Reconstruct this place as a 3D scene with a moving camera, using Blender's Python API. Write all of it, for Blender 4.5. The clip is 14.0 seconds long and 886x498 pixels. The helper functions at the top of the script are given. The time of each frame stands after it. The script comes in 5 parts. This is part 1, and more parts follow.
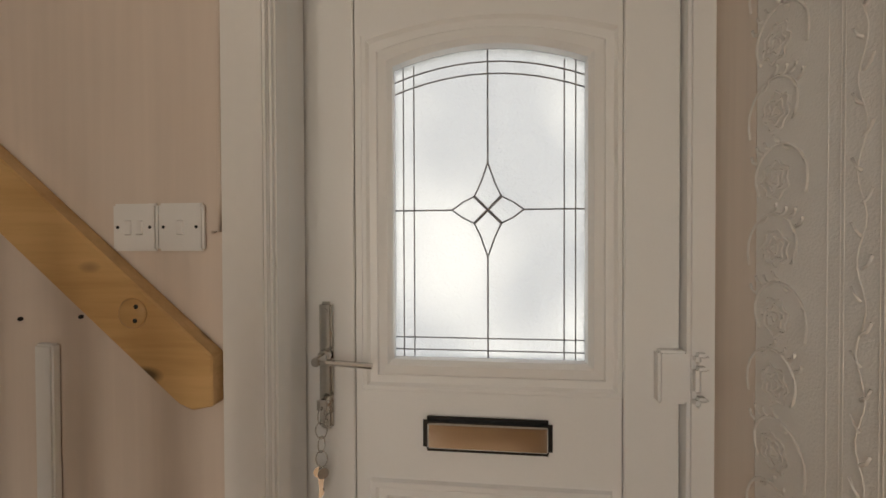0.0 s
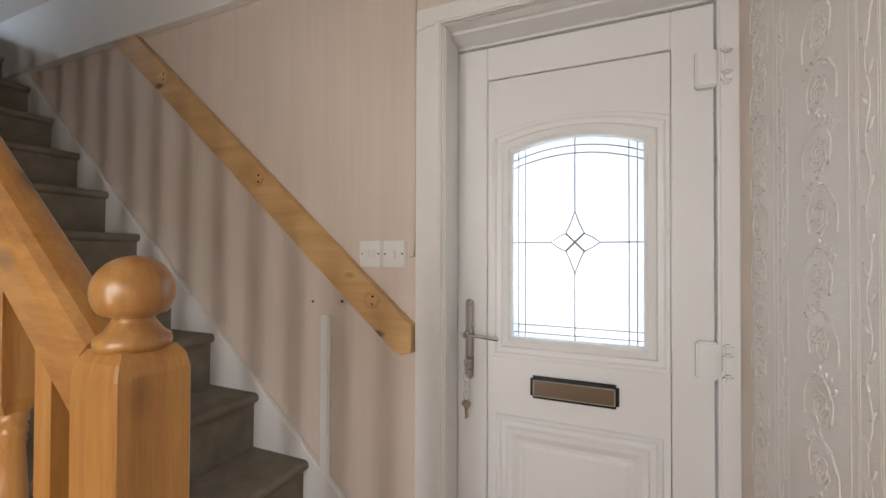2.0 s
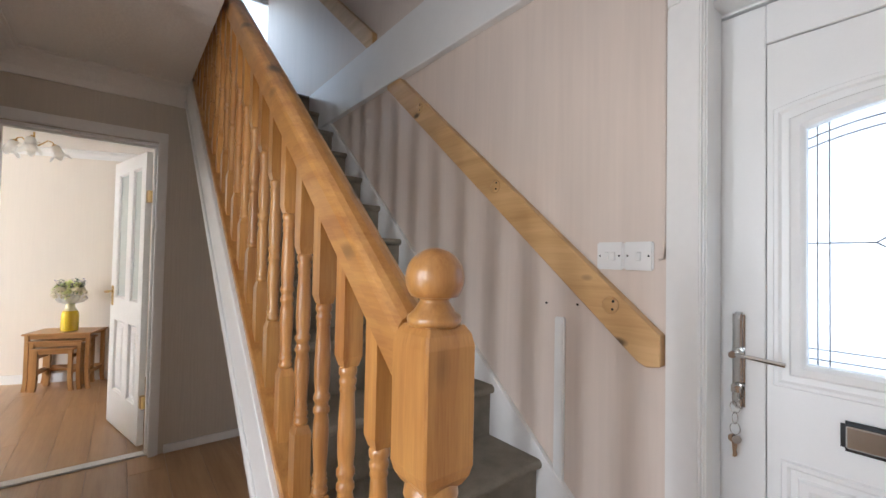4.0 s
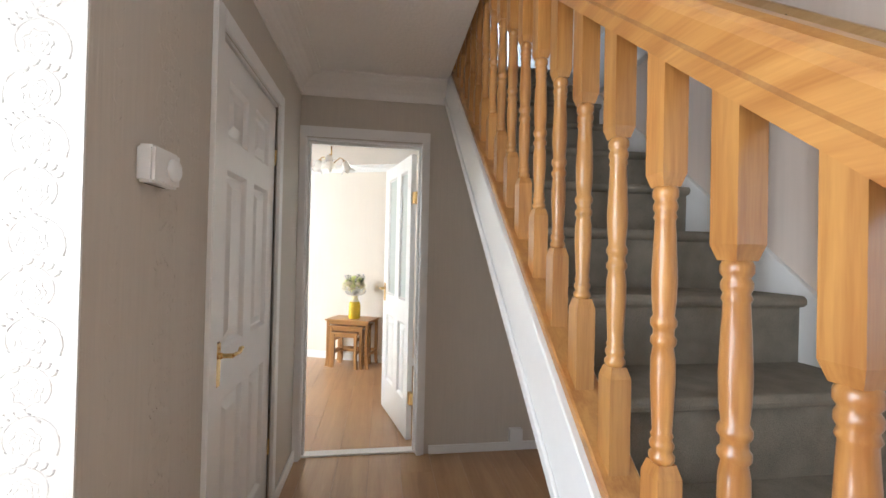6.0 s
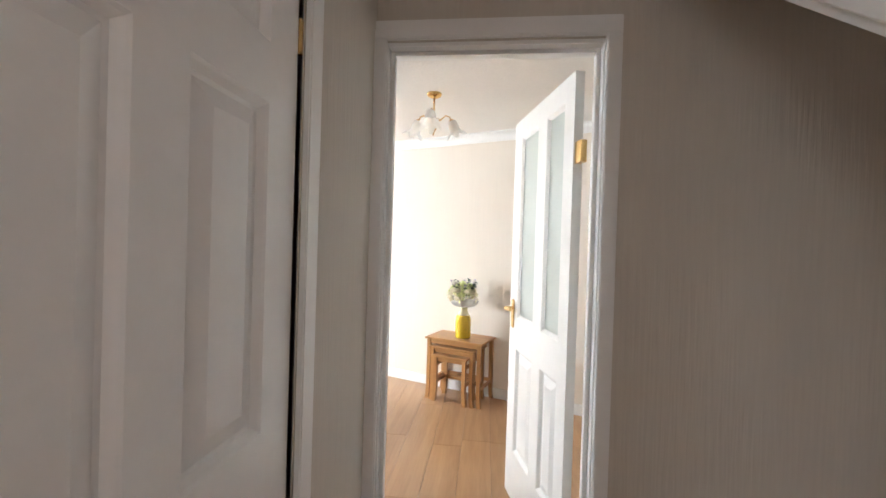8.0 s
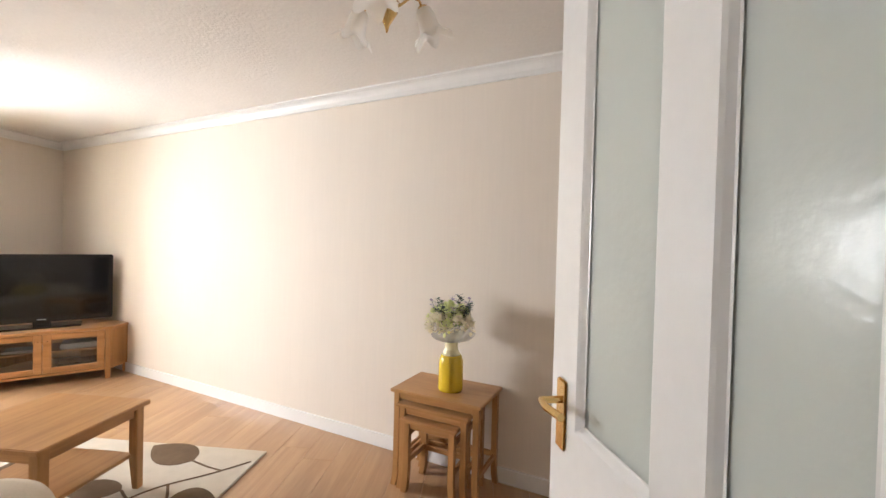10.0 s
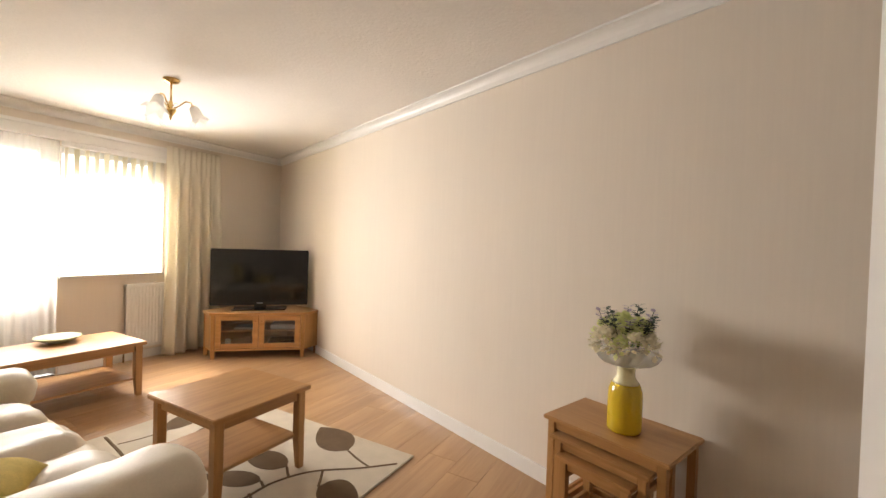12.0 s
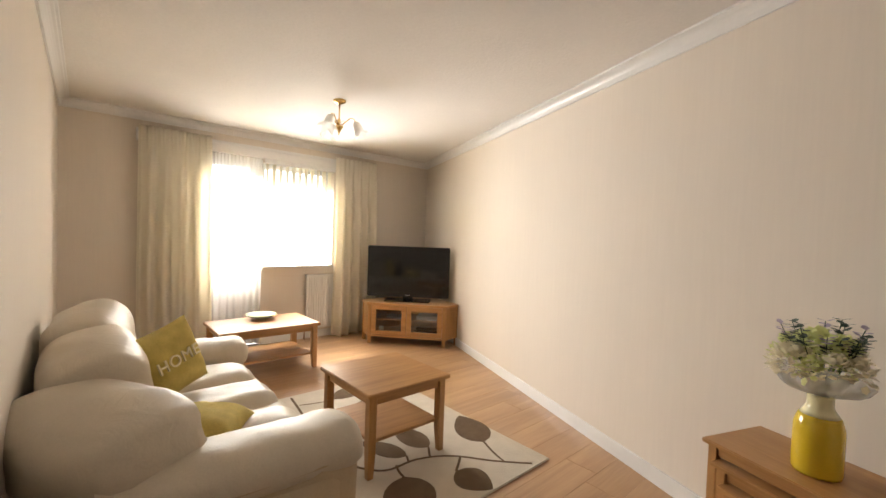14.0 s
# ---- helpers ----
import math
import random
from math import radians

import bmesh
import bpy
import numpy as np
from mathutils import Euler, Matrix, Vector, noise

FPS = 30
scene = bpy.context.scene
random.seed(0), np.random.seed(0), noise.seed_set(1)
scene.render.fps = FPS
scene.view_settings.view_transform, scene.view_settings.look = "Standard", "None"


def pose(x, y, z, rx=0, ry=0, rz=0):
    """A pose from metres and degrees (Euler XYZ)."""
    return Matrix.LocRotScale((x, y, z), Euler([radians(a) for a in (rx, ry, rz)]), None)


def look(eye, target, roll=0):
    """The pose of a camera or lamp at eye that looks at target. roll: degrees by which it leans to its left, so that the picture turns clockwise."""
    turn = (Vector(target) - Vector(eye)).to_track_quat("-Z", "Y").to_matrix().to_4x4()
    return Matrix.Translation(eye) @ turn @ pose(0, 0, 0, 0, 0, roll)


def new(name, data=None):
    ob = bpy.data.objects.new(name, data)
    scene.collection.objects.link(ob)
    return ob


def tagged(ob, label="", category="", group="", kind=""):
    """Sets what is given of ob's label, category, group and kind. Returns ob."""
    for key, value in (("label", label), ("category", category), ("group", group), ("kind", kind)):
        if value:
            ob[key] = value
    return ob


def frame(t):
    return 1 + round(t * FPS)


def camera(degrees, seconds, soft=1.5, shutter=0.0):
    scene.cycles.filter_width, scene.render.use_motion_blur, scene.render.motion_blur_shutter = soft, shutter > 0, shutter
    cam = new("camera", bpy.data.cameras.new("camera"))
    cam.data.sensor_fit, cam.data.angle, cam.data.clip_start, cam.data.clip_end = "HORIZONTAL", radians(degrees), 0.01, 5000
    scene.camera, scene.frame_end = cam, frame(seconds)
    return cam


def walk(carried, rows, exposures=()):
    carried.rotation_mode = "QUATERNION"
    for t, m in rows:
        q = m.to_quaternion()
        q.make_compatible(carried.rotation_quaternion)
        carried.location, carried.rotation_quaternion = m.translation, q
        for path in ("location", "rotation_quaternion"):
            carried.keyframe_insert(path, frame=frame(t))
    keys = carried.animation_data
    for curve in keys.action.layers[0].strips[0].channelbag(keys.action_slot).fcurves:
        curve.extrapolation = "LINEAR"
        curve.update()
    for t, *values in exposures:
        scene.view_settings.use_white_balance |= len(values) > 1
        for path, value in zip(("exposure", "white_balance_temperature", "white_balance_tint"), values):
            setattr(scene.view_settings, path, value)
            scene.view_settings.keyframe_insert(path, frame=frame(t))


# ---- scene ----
cam = camera(94.9, 14.0)
PATH = [
    (0, (0.36, 0.068, 1.279), (0.15, 2.057, 1.253), -0.2),
    (0.5, (0.386, -0.117, 1.318), (0.121, 1.865, 1.318), -0.2),
    (1, (0.438, -0.281, 1.331), (0.025, 1.676, 1.34), -0.1),
    (1.5, (0.47, -0.366, 1.329), (-0.109, 1.549, 1.345), 0.0),
    (2, (0.478, -0.402, 1.311), (-0.303, 1.438, 1.334), 0.2),
    (2.5, (0.468, -0.425, 1.305), (-0.558, 1.292, 1.336), 0.4),
    (3, (0.458, -0.443, 1.301), (-0.791, 1.118, 1.341), 0.7),
    (3.5, (0.434, -0.447, 1.295), (-0.989, 0.958, 1.338), 0.9),
    (4, (0.406, -0.453, 1.291), (-1.163, 0.786, 1.339), 1.1),
    (4.2, (0.393, -0.461, 1.29), (-1.238, 0.696, 1.337), 1.1),
    (6.3, (-0.325, -0.532, 1.303), (-2.321, -0.4, 1.307), 1.4),
    (6.5, (-0.434, -0.538, 1.313), (-2.434, -0.513, 1.305), 1.5),
    (7, (-0.73, -0.588, 1.311), (-2.722, -0.762, 1.286), 1.7),
    (7.2, (-0.867, -0.615, 1.319), (-2.856, -0.826, 1.292), 1.7),
    (9.3, (-2.332, -0.66, 1.301), (-4.322, -0.862, 1.296), 1.8),
    (9.5, (-2.468, -0.662, 1.309), (-4.459, -0.853, 1.293), 1.7),
    (10, (-2.716, -0.677, 1.321), (-4.707, -0.866, 1.293), 1.5),
    (10.5, (-2.88, -0.694, 1.307), (-4.851, -1.031, 1.279), 1.4),
    (11, (-2.972, -0.712, 1.288), (-4.898, -1.25, 1.264), 1.7),
    (11.5, (-3.044, -0.707, 1.277), (-4.895, -1.464, 1.251), 1.8),
    (12, (-3.085, -0.684, 1.27), (-4.83, -1.66, 1.239), 1.9),
    (12.5, (-3.094, -0.669, 1.269), (-4.735, -1.813, 1.234), 2.0),
    (13, (-3.087, -0.67, 1.269), (-4.621, -1.953, 1.227), 1.9),
    (13.5, (-3.081, -0.665, 1.268), (-4.507, -2.066, 1.218), 2.0),
    (14, (-3.079, -0.664, 1.267), (-4.401, -2.164, 1.205), 2.0),
]
EXPOSURES = [(0, 0.35, 7500, 11), (1.0, 0.85, 6900, 10), (1.5, 1.0, 6600, 10), (3, 1.2, 6000, 9), (4.2, 1.5, 5600, 8), (6.3, 2.05, 5400, 4), (7.2, 2.15, 5400, 4), (9.3, 1.35, 5400, 9), (9.6, 1.27, 5500, 9), (10.2, 1.02, 6000, 11), (11, 0.75, 6650, 12), (14, 0.55, 6450, 10)]
walk(cam, [(t, look(eye, target, roll)) for t, eye, target, roll in PATH], EXPOSURES)

# ---- world, sun, window light ----
world = bpy.data.worlds.new("sky")
scene.world = world
world.use_nodes = True
wn = world.node_tree.nodes
sky = wn.new("ShaderNodeTexSky")
sky.sky_type, sky.sun_disc = "NISHITA", False
sky.sun_elevation, sky.sun_rotation = radians(54), radians(172)
world.node_tree.links.new(sky.outputs[0], wn["Background"].inputs[0])
wn["Background"].inputs[1].default_value = 0.12
sun = new("sun", bpy.data.lights.new("sun", "SUN"))
sun.data.energy, sun.data.angle, sun.data.color = 2.2, radians(0.6), (1.0, 0.94, 0.86)
sun.matrix_world = look((-4.4, -12, 9), (-4.75, -4.5, 0.42))


def window_light(name, x, y, z, w, h, power, turn, color, spread=180, tilt=90):
    lamp = new(name, bpy.data.lights.new(name, "AREA"))
    lamp.data.shape, lamp.data.size, lamp.data.size_y = "RECTANGLE", w, h
    lamp.data.energy, lamp.data.color = power, color
    lamp.data.spread = radians(spread)
    lamp.matrix_world = pose(x, y, z, tilt, 0, turn)
    return lamp


# an area lamp turned (90, 0, 0) shines towards +y
window_light("sky_light_window", -4.95, -5.66, 1.34, 0.78, 0.85, 88, 0, (1.0, 0.965, 0.92), 180, 60)
window_light("sky_light_patio_door", -4.27, -5.62, 1.25, 0.5, 1.3, 30, 0, (1.0, 0.965, 0.93), 180, 62)
# added hall lamps without a known source; the narrow one streaks the stair wall
window_light("added_light_hall_wide", 0.34, -1.80, 1.5, 0.6, 0.95, 5.4, 0, (1.0, 0.95, 0.9))
window_light("added_light_hall_slit", -0.27, -1.82, 1.15, 0.17, 1.5, 6.0, 0, (1.0, 0.95, 0.9))
window_light("sky_light_landing", -4.45, 0.4, 3.6, 0.9, 1.0, 4, -90, (0.92, 0.96, 1.0))


# ---- materials ----
def material(name, color=(0.8, 0.8, 0.8), rough=0.6, metal=0.0, vary=0.06, scale=6.0, grain=120.0, bump=0.1, stretch=(1, 1, 1), coat=0.0, per_object=0.0, spec=0.5, crease=0.0):
    """Base colour varied at two scales, with fine relief, in object space."""
    m = bpy.data.materials.new(name)
    m.use_nodes = True
    nt = m.node_tree
    N, L = nt.nodes, nt.links
    b = N["Principled BSDF"]
    tc, mp = N.new("ShaderNodeTexCoord"), N.new("ShaderNodeMapping")
    mp.inputs["Scale"].default_value = stretch
    L.new(tc.outputs["Object"], mp.inputs[0])
    big, fine = N.new("ShaderNodeTexNoise"), N.new("ShaderNodeTexNoise")
    big.inputs["Scale"].default_value, fine.inputs["Scale"].default_value = scale, grain
    big.inputs["Detail"].default_value, fine.inputs["Detail"].default_value = 3, 2
    for n in (big, fine):
        L.new(mp.outputs[0], n.inputs["Vector"])
    add = N.new("ShaderNodeMath"); add.operation = "ADD"
    L.new(big.outputs["Fac"], add.inputs[0]); L.new(fine.outputs["Fac"], add.inputs[1])
    rng = N.new("ShaderNodeMapRange")
    rng.inputs["From Min"].default_value, rng.inputs["From Max"].default_value = 0.6, 1.4
    rng.inputs["To Min"].default_value, rng.inputs["To Max"].default_value = 1 - vary, 1 + vary
    L.new(add.outputs[0], rng.inputs[0])
    value = rng.outputs[0]
    if per_object:
        info, r2, mul = N.new("ShaderNodeObjectInfo"), N.new("ShaderNodeMapRange"), N.new("ShaderNodeMath")
        r2.inputs["To Min"].default_value, r2.inputs["To Max"].default_value = 1 - per_object, 1 + per_object
        mul.operation = "MULTIPLY"
        L.new(info.outputs["Random"], r2.inputs[0]); L.new(r2.outputs[0], mul.inputs[0]); L.new(value, mul.inputs[1])
        value = mul.outputs[0]
    mix = N.new("ShaderNodeVectorMath"); mix.operation = "SCALE"
    mix.inputs[0].default_value = color
    L.new(value, mix.inputs["Scale"])
    L.new(mix.outputs[0], b.inputs["Base Color"])
    b.inputs["Roughness"].default_value, b.inputs["Metallic"].default_value = rough, metal
    b.inputs["Coat Weight"].default_value = coat
    b.inputs["Specular IOR Level"].default_value = spec
    if bump:
        bn = N.new("ShaderNodeBump")
        bn.inputs["Strength"].default_value, bn.inputs["Distance"].default_value = bump, 0.004
        L.new(fine.outputs["Fac"], bn.inputs["Height"]); L.new(bn.outputs[0], b.inputs["Normal"])
        if crease:
            fold, b2 = N.new("ShaderNodeTexNoise"), N.new("ShaderNodeBump")
            fold.inputs["Scale"].default_value, fold.inputs["Detail"].default_value, fold.inputs["Distortion"].default_value = 7, 3, 1.6
            b2.inputs["Strength"].default_value, b2.inputs["Distance"].default_value = crease, 0.03
            L.new(mp.outputs[0], fold.inputs["Vector"]); L.new(fold.outputs["Fac"], b2.inputs["Height"])
            L.new(bn.outputs[0], b2.inputs["Normal"]); L.new(b2.outputs[0], b.inputs["Normal"])
    return m


def wood(name, light, dark, axis=0, rough=0.38, ring=26.0, knots=0.0, per_object=0.0, coat=0.15):
    """Straight-grained timber; the grain runs along axis in object space."""
    m = bpy.data.materials.new(name)
    m.use_nodes = True
    nt = m.node_tree
    N, L = nt.nodes, nt.links
    b = N["Principled BSDF"]
    tc, mp = N.new("ShaderNodeTexCoord"), N.new("ShaderNodeMapping")
    s = [1.0, 1.0, 1.0]
    s[axis] = 0.07
    mp.inputs["Scale"].default_value = s
    L.new(tc.outputs["Object"], mp.inputs[0])
    vec = mp.outputs[0]
    info = N.new("ShaderNodeObjectInfo")
    if per_object:
        off, addv = N.new("ShaderNodeVectorMath"), N.new("ShaderNodeVectorMath")
        off.operation, addv.operation = "SCALE", "ADD"
        off.inputs[0].default_value = (17, 9, 13)
        L.new(info.outputs["Random"], off.inputs["Scale"]); L.new(off.outputs[0], addv.inputs[0]); L.new(vec, addv.inputs[1])
        vec = addv.outputs[0]
    n1, n2 = N.new("ShaderNodeTexNoise"), N.new("ShaderNodeTexNoise")
    n1.inputs["Scale"].default_value, n1.inputs["Detail"].default_value, n1.inputs["Distortion"].default_value = ring, 4, 0.8
    n2.inputs["Scale"].default_value, n2.inputs["Detail"].default_value = ring * 9, 2
    for n in (n1, n2):
        L.new(vec, n.inputs["Vector"])
    add = N.new("ShaderNodeMath"); add.operation = "MULTIPLY_ADD"
    add.inputs[1].default_value = 0.35
    L.new(n2.outputs["Fac"], add.inputs[0]); L.new(n1.outputs["Fac"], add.inputs[2])
    ramp = N.new("ShaderNodeValToRGB")
    ramp.color_ramp.elements[0].position, ramp.color_ramp.elements[1].position = 0.45, 0.88
    ramp.color_ramp.elements[0].color, ramp.color_ramp.elements[1].color = (*dark, 1), (*light, 1)
    L.new(add.outputs[0], ramp.inputs[0])
    col = ramp.outputs[0]
    if knots:
        vo, mk, kr = N.new("ShaderNodeTexVoronoi"), N.new("ShaderNodeMapping"), N.new("ShaderNodeMapRange")
        s2 = [7.0, 7.0, 7.0]
        s2[axis] = 3.2
        mk.inputs["Scale"].default_value = s2
        L.new(tc.outputs["Object"], mk.inputs[0]); L.new(mk.outputs[0], vo.inputs["Vector"])
        vo.inputs["Scale"].default_value = 1.0
        kr.inputs["From Min"].default_value, kr.inputs["From Max"].default_value = knots * 0.5, knots
        kr.inputs["To Min"].default_value, kr.inputs["To Max"].default_value = 0.2, 1.0
        L.new(vo.outputs["Distance"], kr.inputs[0])
        km = N.new("ShaderNodeVectorMath"); km.operation = "SCALE"
        L.new(col, km.inputs[0]); L.new(kr.outputs[0], km.inputs["Scale"])
        col = km.outputs[0]
    if per_object:
        r2, sc = N.new("ShaderNodeMapRange"), N.new("ShaderNodeVectorMath")
        r2.inputs["To Min"].default_value, r2.inputs["To Max"].default_value = 1 - per_object, 1 + per_object
        sc.operation = "SCALE"
        L.new(info.outputs["Random"], r2.inputs[0]); L.new(col, sc.inputs[0]); L.new(r2.outputs[0], sc.inputs["Scale"])
        col = sc.outputs[0]
    L.new(col, b.inputs["Base Color"])
    b.inputs["Roughness"].default_value, b.inputs["Coat Weight"].default_value = rough, coat
    b.inputs["Coat Roughness"].default_value = 0.3
    bn = N.new("ShaderNodeBump")
    bn.inputs["Strength"].default_value, bn.inputs["Distance"].default_value = 0.12, 0.002
    L.new(add.outputs[0], bn.inputs["Height"]); L.new(bn.outputs[0], b.inputs["Normal"])
    return m


def thin(name, color, through_part, rough=0.3, gloss=0.1, bump=0.0, bump_scale=90.0, scatter=0.0):
    """A thin sheet: partly clear, partly scattering, with a gloss."""
    m = bpy.data.materials.new(name)
    m.use_nodes = True
    N, L = m.node_tree.nodes, m.node_tree.links
    out = N["Material Output"]
    N.remove(N["Principled BSDF"])
    clear, trans, diff, shine = N.new("ShaderNodeBsdfTransparent"), N.new("ShaderNodeBsdfTranslucent"), N.new("ShaderNodeBsdfDiffuse"), N.new("ShaderNodeBsdfGlossy")
    for n in (trans, diff):
        n.inputs["Color"].default_value = (*color, 1)
    clear.inputs["Color"].default_value = (*[0.5 + 0.5 * c for c in color], 1)
    shine.inputs["Roughness"].default_value = rough
    m1, m2, m3 = N.new("ShaderNodeMixShader"), N.new("ShaderNodeMixShader"), N.new("ShaderNodeMixShader")
    m1.inputs[0].default_value = scatter
    L.new(trans.outputs[0], m1.inputs[1]); L.new(diff.outputs[0], m1.inputs[2])
    m2.inputs[0].default_value = through_part
    L.new(m1.outputs[0], m2.inputs[1]); L.new(clear.outputs[0], m2.inputs[2])
    fr = N.new("ShaderNodeFresnel")
    sc = N.new("ShaderNodeMath"); sc.operation = "MULTIPLY"; sc.inputs[1].default_value = gloss * 6
    sc.use_clamp = True
    L.new(fr.outputs[0], sc.inputs[0]); L.new(sc.outputs[0], m3.inputs[0])
    L.new(m2.outputs[0], m3.inputs[1]); L.new(shine.outputs[0], m3.inputs[2])
    L.new(m3.outputs[0], out.inputs[0])
    if bump:
        tc, no, bn = N.new("ShaderNodeTexCoord"), N.new("ShaderNodeTexNoise"), N.new("ShaderNodeBump")
        no.inputs["Scale"].default_value = bump_scale
        bn.inputs["Strength"].default_value, bn.inputs["Distance"].default_value = bump, 0.004
        L.new(tc.outputs["Object"], no.inputs["Vector"]); L.new(no.outputs["Fac"], bn.inputs["Height"])
        for n in (trans, diff, shine):
            L.new(bn.outputs[0], n.inputs["Normal"])
    return m


def glow(name, top, bottom, strength):
    """The bright outdoors beyond a window, hazy and unevenly lit."""
    m = bpy.data.materials.new(name)
    m.use_nodes = True
    N, L = m.node_tree.nodes, m.node_tree.links
    N.remove(N["Principled BSDF"])
    em, tc, no, ramp = N.new("ShaderNodeEmission"), N.new("ShaderNodeTexCoord"), N.new("ShaderNodeTexNoise"), N.new("ShaderNodeValToRGB")
    no.inputs["Scale"].default_value, no.inputs["Detail"].default_value = 1.1, 1
    ramp.color_ramp.elements[0].position, ramp.color_ramp.elements[1].position = 0.38, 0.62
    ramp.color_ramp.elements[0].color, ramp.color_ramp.elements[1].color = (*bottom, 1), (*top, 1)
    L.new(tc.outputs["Object"], no.inputs["Vector"]); L.new(no.outputs["Fac"], ramp.inputs[0]); L.new(ramp.outputs[0], em.inputs[0])
    em.inputs[1].default_value = strength
    L.new(em.outputs[0], N["Material Output"].inputs[0])
    return m


WALL_LIVING = material("cream_striped_wallpaper", (0.76, 0.685, 0.595), 0.75, spec=0.2, vary=0.025, scale=3, grain=70, bump=0.12, stretch=(1, 1, 0.04))
WALL_HALL = material("beige_textured_wallpaper", (0.56, 0.505, 0.43), 0.6, vary=0.05, scale=5, grain=90, bump=0.45, stretch=(1, 1, 0.05))
WALL_STAIR = material("pale_pink_beige_wallpaper", (0.70, 0.60, 0.52), 0.5, vary=0.05, scale=7, grain=60, bump=0.12, stretch=(1, 1, 0.04))
EMBOSSED = material("white_embossed_wallpaper", (0.74, 0.70, 0.65), 0.42, vary=0.03, scale=14, grain=260, bump=0.25)
CEILING = material("white_stippled_ceiling_paint", (0.78, 0.745, 0.70), 0.95, spec=0.05, vary=0.03, scale=3, grain=60, bump=0.6)
WHITE = material("white_gloss_paint", (0.80, 0.785, 0.76), 0.28, vary=0.02, scale=9, grain=40, bump=0.05)
MATT_WHITE = material("matt_white_paint", (0.72, 0.70, 0.66), 0.85, vary=0.03, bump=0.05, spec=0.15)
UPVC = material("white_plastic_door_skin", (0.80, 0.80, 0.79), 0.32, vary=0.012, scale=5, grain=180, bump=0.05)
PLASTIC = material("white_plastic", (0.80, 0.79, 0.77), 0.35, vary=0.01, bump=0.0)
CARPET = material("grey_brown_carpet", (0.255, 0.225, 0.18), 0.95, vary=0.28, scale=14, grain=420, bump=0.9, spec=0.1)
PINE_X = wood("varnished_pine_long", (0.53, 0.27, 0.075), (0.33, 0.13, 0.03), 0, 0.28, 22, 0.2, coat=0.4)
PINE_Z = wood("varnished_pine_upright", (0.53, 0.27, 0.075), (0.33, 0.13, 0.03), 2, 0.28, 26, 0.2, 0.12, coat=0.4)
PLANED = wood("planed_timber_board", (0.66, 0.42, 0.19), (0.50, 0.29, 0.11), 0, 0.42, 16, 0.12)
OAK_X = wood("honey_oak_long", (0.50, 0.27, 0.10), (0.35, 0.17, 0.055), 0, 0.36, 24, 0, 0.05)
OAK_Y = wood("honey_oak_cross", (0.50, 0.27, 0.10), (0.35, 0.17, 0.055), 1, 0.36, 24, 0, 0.05)
OAK_Z = wood("honey_oak_upright", (0.47, 0.25, 0.09), (0.33, 0.16, 0.05), 2, 0.36, 24, 0, 0.05)
FLOOR_WOOD = wood("oak_laminate", (0.49, 0.30, 0.155), (0.36, 0.205, 0.10), 0, 0.32, 11, 0, 0.05, 0.15)
UNDERLAY = material("dark_joint", (0.10, 0.06, 0.035), 0.9, bump=0.0)
BRASS = material("polished_brass", (0.72, 0.50, 0.20), 0.22, 1.0, vary=0.06, bump=0.0)
CHROME = material("polished_chrome", (0.62, 0.61, 0.59), 0.12, 1.0, vary=0.03, bump=0.0)
BLACK = material("black_plastic", (0.012, 0.012, 0.013), 0.25, vary=0.05, bump=0.0)
SCREEN = material("glossy_black_screen", (0.008, 0.009, 0.010), 0.08, vary=0.02, bump=0.0)
DARK = material("dark_cavity", (0.03, 0.02, 0.015), 0.8, bump=0.0)
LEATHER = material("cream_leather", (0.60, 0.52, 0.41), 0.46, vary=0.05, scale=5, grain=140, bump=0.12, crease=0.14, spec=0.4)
# darker tan copy of the leather, with the lower sofa's shade in its colour
LEATHER_SHADED = material("cream_leather_shaded", (0.50, 0.395, 0.265), 0.5, vary=0.06, scale=5, grain=140, bump=0.12, crease=0.12, spec=0.4)
CUSHION = material("mustard_yellow_chenille", (0.60, 0.47, 0.14), 0.9, vary=0.2, scale=18, grain=260, bump=0.8, spec=0.2)
LETTER = material("cream_stitching", (0.80, 0.72, 0.48), 0.9, bump=0.3)
RUG = material("cream_wool_rug", (0.62, 0.545, 0.44), 0.95, vary=0.08, scale=12, grain=500, bump=0.9, spec=0.1)
LEAF_BROWN = material("taupe_brown_wool", (0.17, 0.115, 0.07), 0.95, vary=0.14, scale=20, grain=500, bump=0.9, spec=0.1)
CURTAIN = thin("cream_cotton_curtain", (0.93, 0.88, 0.76), 0.0, 0.8, 0.0, 0.2, 300, 0.55)
GLASS_FROST = thin("patterned_glass", (0.86, 0.90, 0.92), 0.55, 0.25, 0.12, 0.9, 160)
GLASS_CLEAR = thin("clear_glass", (0.96, 0.98, 0.97), 0.94, 0.03, 0.14)
GLASS_DOOR = thin("obscured_glass", (0.86, 0.90, 0.86), 0.2, 0.2, 0.1, 0.2, 60, 0.55)
NET = thin("white_net_voile", (0.92, 0.91, 0.88), 0.55, 0.8, 0.0)
SLAT = thin("cream_blind_fabric", (0.84, 0.79, 0.66), 0.0, 0.7, 0.0, 0.2, 300, 0.7)
TULIP = thin("frosted_white_shade", (0.92, 0.90, 0.86), 0.10, 0.3, 0.08, 0.2, 60, 0.5)
WRAP = thin("clear_crinkled_wrap", (0.94, 0.94, 0.95), 0.5, 0.12, 0.12, 0.9, 40, 0.5)
LEAD = material("grey_lead_strip", (0.28, 0.28, 0.29), 0.5, 0.3, bump=0.0)
